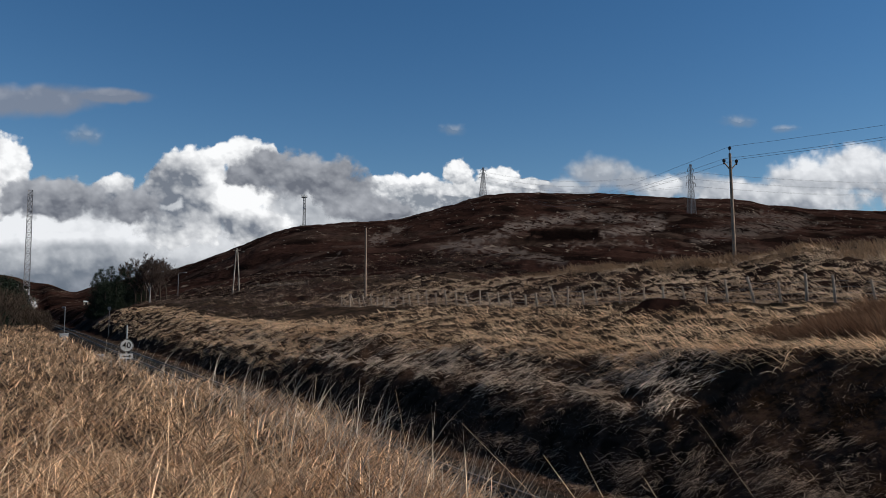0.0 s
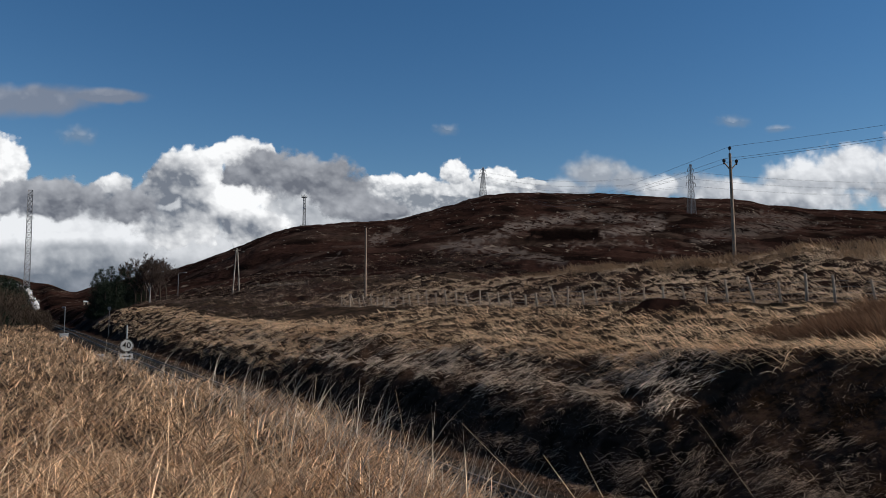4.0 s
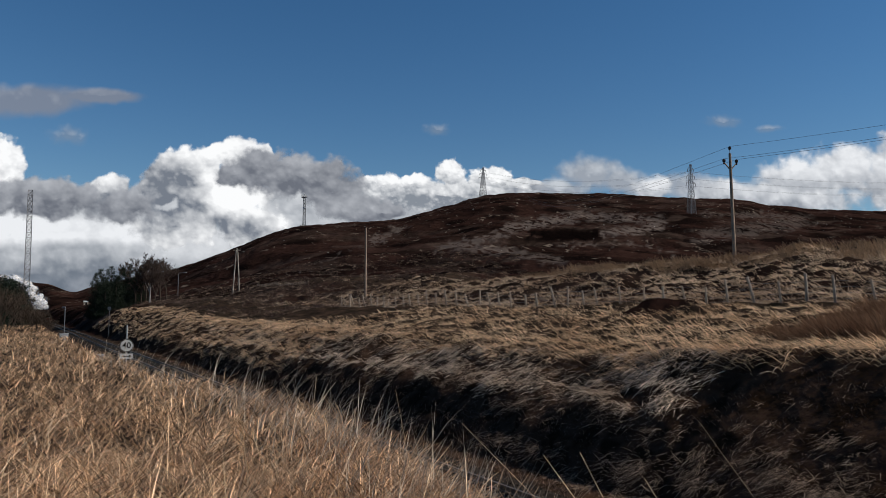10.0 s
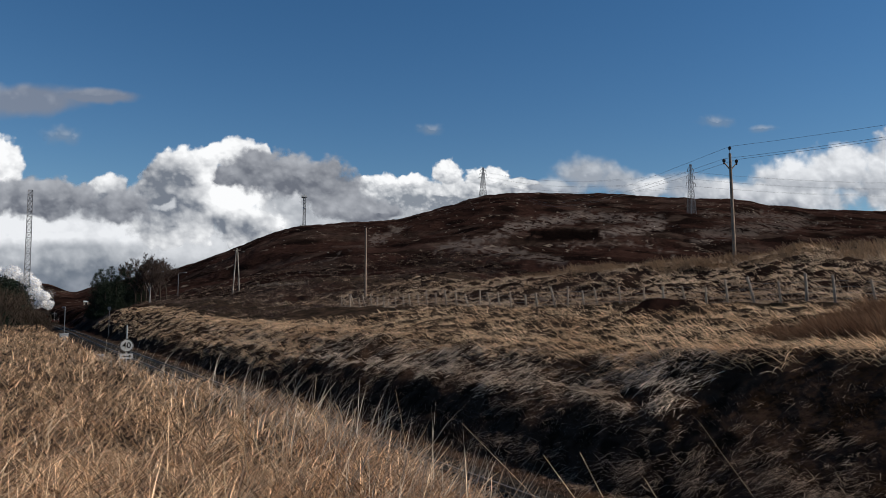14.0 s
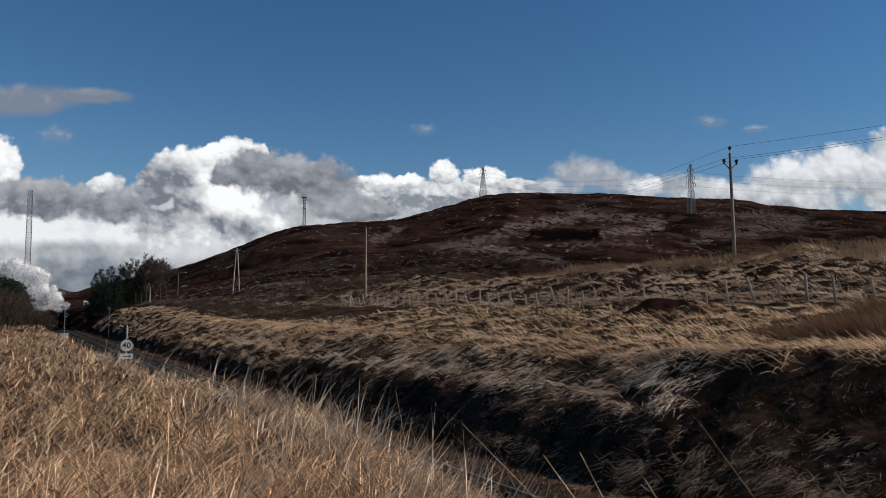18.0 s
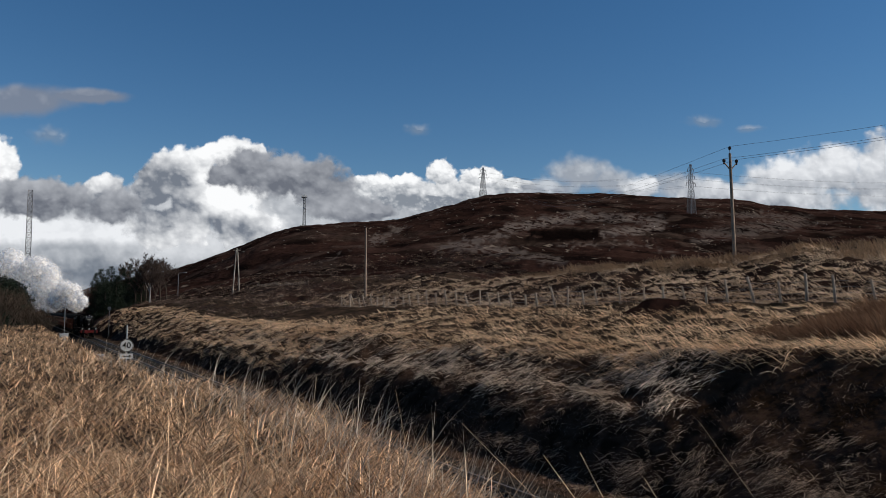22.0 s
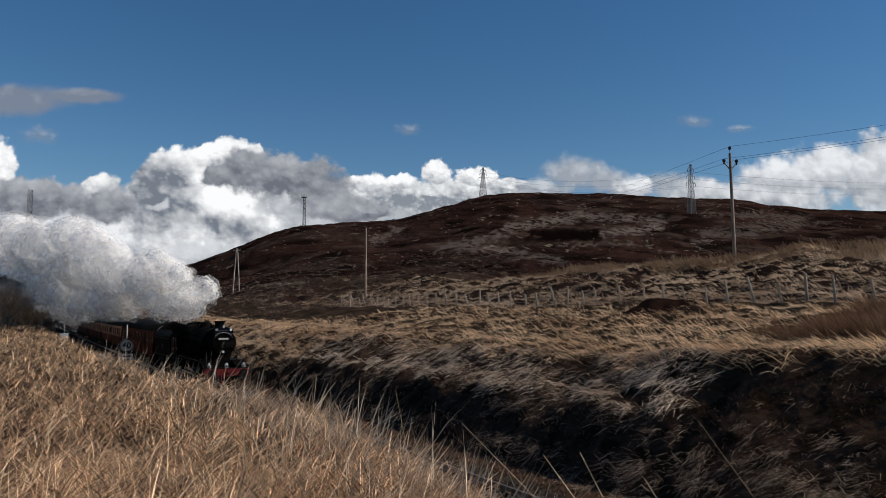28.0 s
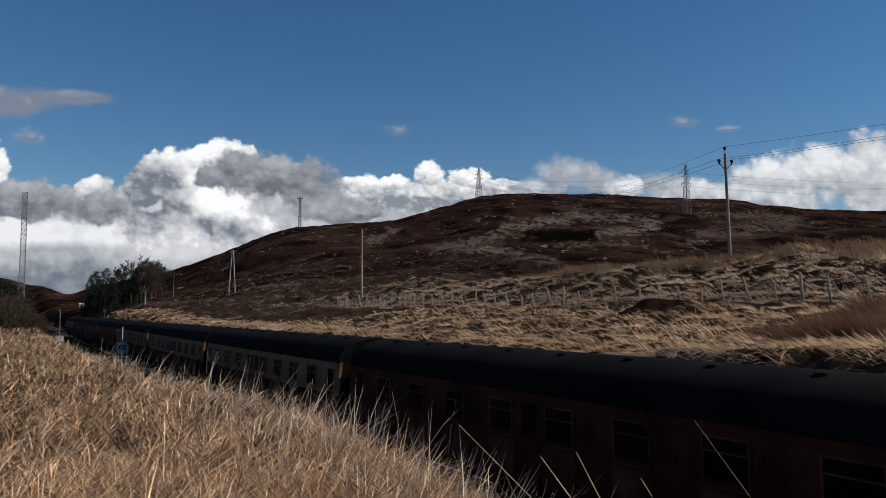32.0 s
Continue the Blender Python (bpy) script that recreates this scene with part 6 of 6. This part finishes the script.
# ---- steam ----
def steam_material(name, density):
    """Bright vapour that lets light through, in a thin patchy skin."""
    m = bpy.data.materials.new(name)
    m.use_nodes = True
    N, L = m.node_tree.nodes, m.node_tree.links
    N.clear()
    df, tl, tp = N.new("ShaderNodeBsdfDiffuse"), N.new("ShaderNodeBsdfTranslucent"), N.new("ShaderNodeBsdfTransparent")
    m1, m2, out = N.new("ShaderNodeMixShader"), N.new("ShaderNodeMixShader"), N.new("ShaderNodeOutputMaterial")
    df.inputs[0].default_value = tl.inputs[0].default_value = (1.0, 0.98, 0.96, 1)
    m1.inputs[0].default_value = 0.6
    co, n, r = N.new("ShaderNodeTexCoord"), N.new("ShaderNodeTexNoise"), N.new("ShaderNodeMapRange")
    n.inputs["Scale"].default_value, n.inputs["Detail"].default_value = 2.4, 5
    r.inputs[1].default_value, r.inputs[2].default_value = 0.36, 0.64
    r.inputs[3].default_value, r.inputs[4].default_value = density * 0.25, min(1.0, density * 1.6)
    L.new(co.outputs["Object"], n.inputs["Vector"]), L.new(n.outputs[0], r.inputs[0]), L.new(r.outputs[0], m2.inputs[0])
    L.new(df.outputs[0], m1.inputs[1]), L.new(tl.outputs[0], m1.inputs[2])
    L.new(tp.outputs[0], m2.inputs[1]), L.new(m1.outputs[0], m2.inputs[2]), L.new(m2.outputs[0], out.inputs[0])
    return m


STEAM_SKINS = [(k, steam_material("white_steam", d)) for k, d in ((0.72, 0.42), (0.90, 0.24), (1.06, 0.11))]
WISP_SKINS = [(k, steam_material("thin_steam", d)) for k, d in ((0.55, 0.06), (0.85, 0.05), (1.1, 0.03))]
FAINT_SKINS = [(k, steam_material("fading_steam", d)) for k, d in ((0.5, 0.035), (0.8, 0.03), (1.1, 0.02))]


def puff_mesh(seed, skins):
    """A billow: lumpy nested skins that thin out outwards."""
    bm = bmesh.new()
    for j, (k, mat) in enumerate(skins):
        own = bmesh.new()
        bmesh.ops.create_icosphere(own, subdivisions=4 if j < 2 else 3, radius=1)
        o = Vector((seed * 7.3 + j * 0.11, seed * 3.1, j * 0.13))
        for v in own.verts:
            d = v.co.normalized()
            r = 0.74 + 0.8 * sum(a * (1 - 2.2 * abs(noise.noise(d * f + o * f))) for f, a in ((1.3, 0.36), (2.9, 0.2), (6.3, 0.08)))
            v.co = d * r * k
            v.co.z *= 0.86
        for f in own.faces:
            f.material_index, f.smooth = j, True
        merge(bm, own)
    me = bpy.data.meshes.new("steam_puff")
    bm.to_mesh(me)
    bm.free()
    for _, mat in skins:
        me.materials.append(mat)
    return me


PUFFS = [puff_mesh(i, STEAM_SKINS) for i in range(4)]
WISPS = [puff_mesh(i + 4, WISP_SKINS) for i in range(2)]
FAINT = [puff_mesh(i + 6, FAINT_SKINS) for i in range(2)]
STOP = 28.0          # the driver shuts the regulator
g = random.Random(5)


def steam_puff(i, back, up, lat, size, wisp=False, linger=False):
    ob = new("steam_puff", (FAINT if linger else WISPS if wisp else PUFFS)[i % (2 if wisp else 4)])
    ob.scale = (size, size, size)
    tagged(ob, "thin grey wisp of drifting steam" if wisp else "billowing white puff of steam trailing from the chimney", "steam", "steam plume")
    ph, spin, rz = g.uniform(0, 6.28), g.uniform(-9, 9), g.uniform(0, 360)
    away, aside, sink = (2.0, -4.0, 0.0) if linger else (g.uniform(30, 60), g.uniform(9, 26), g.uniform(0.5, 1.0))
    rows = []
    t = 0.0
    while t <= 32.01:
        tt = min(t, STOP)
        age = max(0.0, t - STOP)
        gone = age + 9 * max(0.0, age - 1.8) ** 2 if linger else 0.06 * age + 3.2 * max(0.0, age - 1.3) ** 1.5
        s = front_at(tt) + 2.35 + back + 1.2 * math.sin(0.8 * tt + ph) + away * gone + (8 * max(0.0, age - 1.0) if linger else 0.0)
        l = DTRACK + lat + 0.5 * math.sin(0.6 * tt + 2 * ph) - aside * (gone * max(0.0, age - 1.5) if linger else gone + 0.1 * age) - ((lat + 4.0) * min(1.0, max(0.0, (28.6 - t) / 0.9)) if linger else 0.0)
        lift = 1 + 0.75 * min(1.0, max(0.0, (26.5 - t) / 9))
        z = 4.4 + (up - 4.4) * lift + 0.5 * math.sin(0.9 * tt + 3 * ph) - sink * (up - 3.0) * min(1.0, age / 2.3) ** 1.3 - (4.5 * max(0.0, age - 1.9) if linger else 0.0)
        rows.append((t, pose(*sl(s, l), z, 5 * math.sin(t + ph), spin * t * 0.6, rz + spin * t)))
        t += 1.0 if t < 25 else 0.25
    STEAM.append((ob, rows))


i = 0
back = 2.4
while back < 80:
    size = 0.75 + 2.0 * (1 - math.exp(-back / 18))
    count = 1 if back < 4 else 2 if back < 16 else 3
    for k in range(count):
        up = 4.85 + 4.7 * (1 - math.exp(-back / 26)) + (k - (count - 1) / 2) * size * 0.95 + g.uniform(-0.35, 0.35) * size
        steam_puff(i, back + g.uniform(-0.4, 0.4) * size, max(up, 4.3 + 0.6 * size), -0.33 * back ** 0.95 + g.uniform(-0.5, 0.3) * size, size * g.uniform(0.7, 1.1))
        i += 1
    back += size * 0.75
for k in range(16):
    b = g.uniform(6, 60)
    steam_puff(k, b, g.uniform(4.8, 11), -0.33 * b + g.uniform(-4, 2), g.uniform(1.6, 3.6), True)
for k in range(4):
    steam_puff(k, 7 + 3.2 * k + g.uniform(-1, 1), 5.3 + 0.35 * k + g.uniform(-0.4, 0.4), 2.5 + g.uniform(-0.8, 1.2), g.uniform(0.7, 1.15), True, True)


# ---- what moves ----
def motions():
    def at(s, z=0.0):
        x, y = sl(s, DTRACK)
        return pose(x, y, z, 0, 0, HEAD)

    walk(loco, [(t, at(front_at(t))) for t in TIMES])
    walk(tender, [(t, at(front_at(t) - 0.35)) for t in TIMES])
    for c, back in COACHES:
        walk(c, [(t, at(front_at(t) + back)) for t in TIMES])
    step = 3 / 30
    for w, x, y, r in WHEELS:
        s0 = front_at(0)
        walk(w, [(i * step, Matrix.Translation((x, y, r)) @ Matrix.Rotation((s0 - front_at(i * step)) / r, 4, 'Y')) for i in range(321)])
    for c, drift in CLOUDS:
        walk(c, [(0, Matrix.Translation(c.location)), (32, Matrix.Translation(c.location + Vector((drift, 0, 0))))])
    for p, rows in STEAM:
        walk(p, rows)


motions()
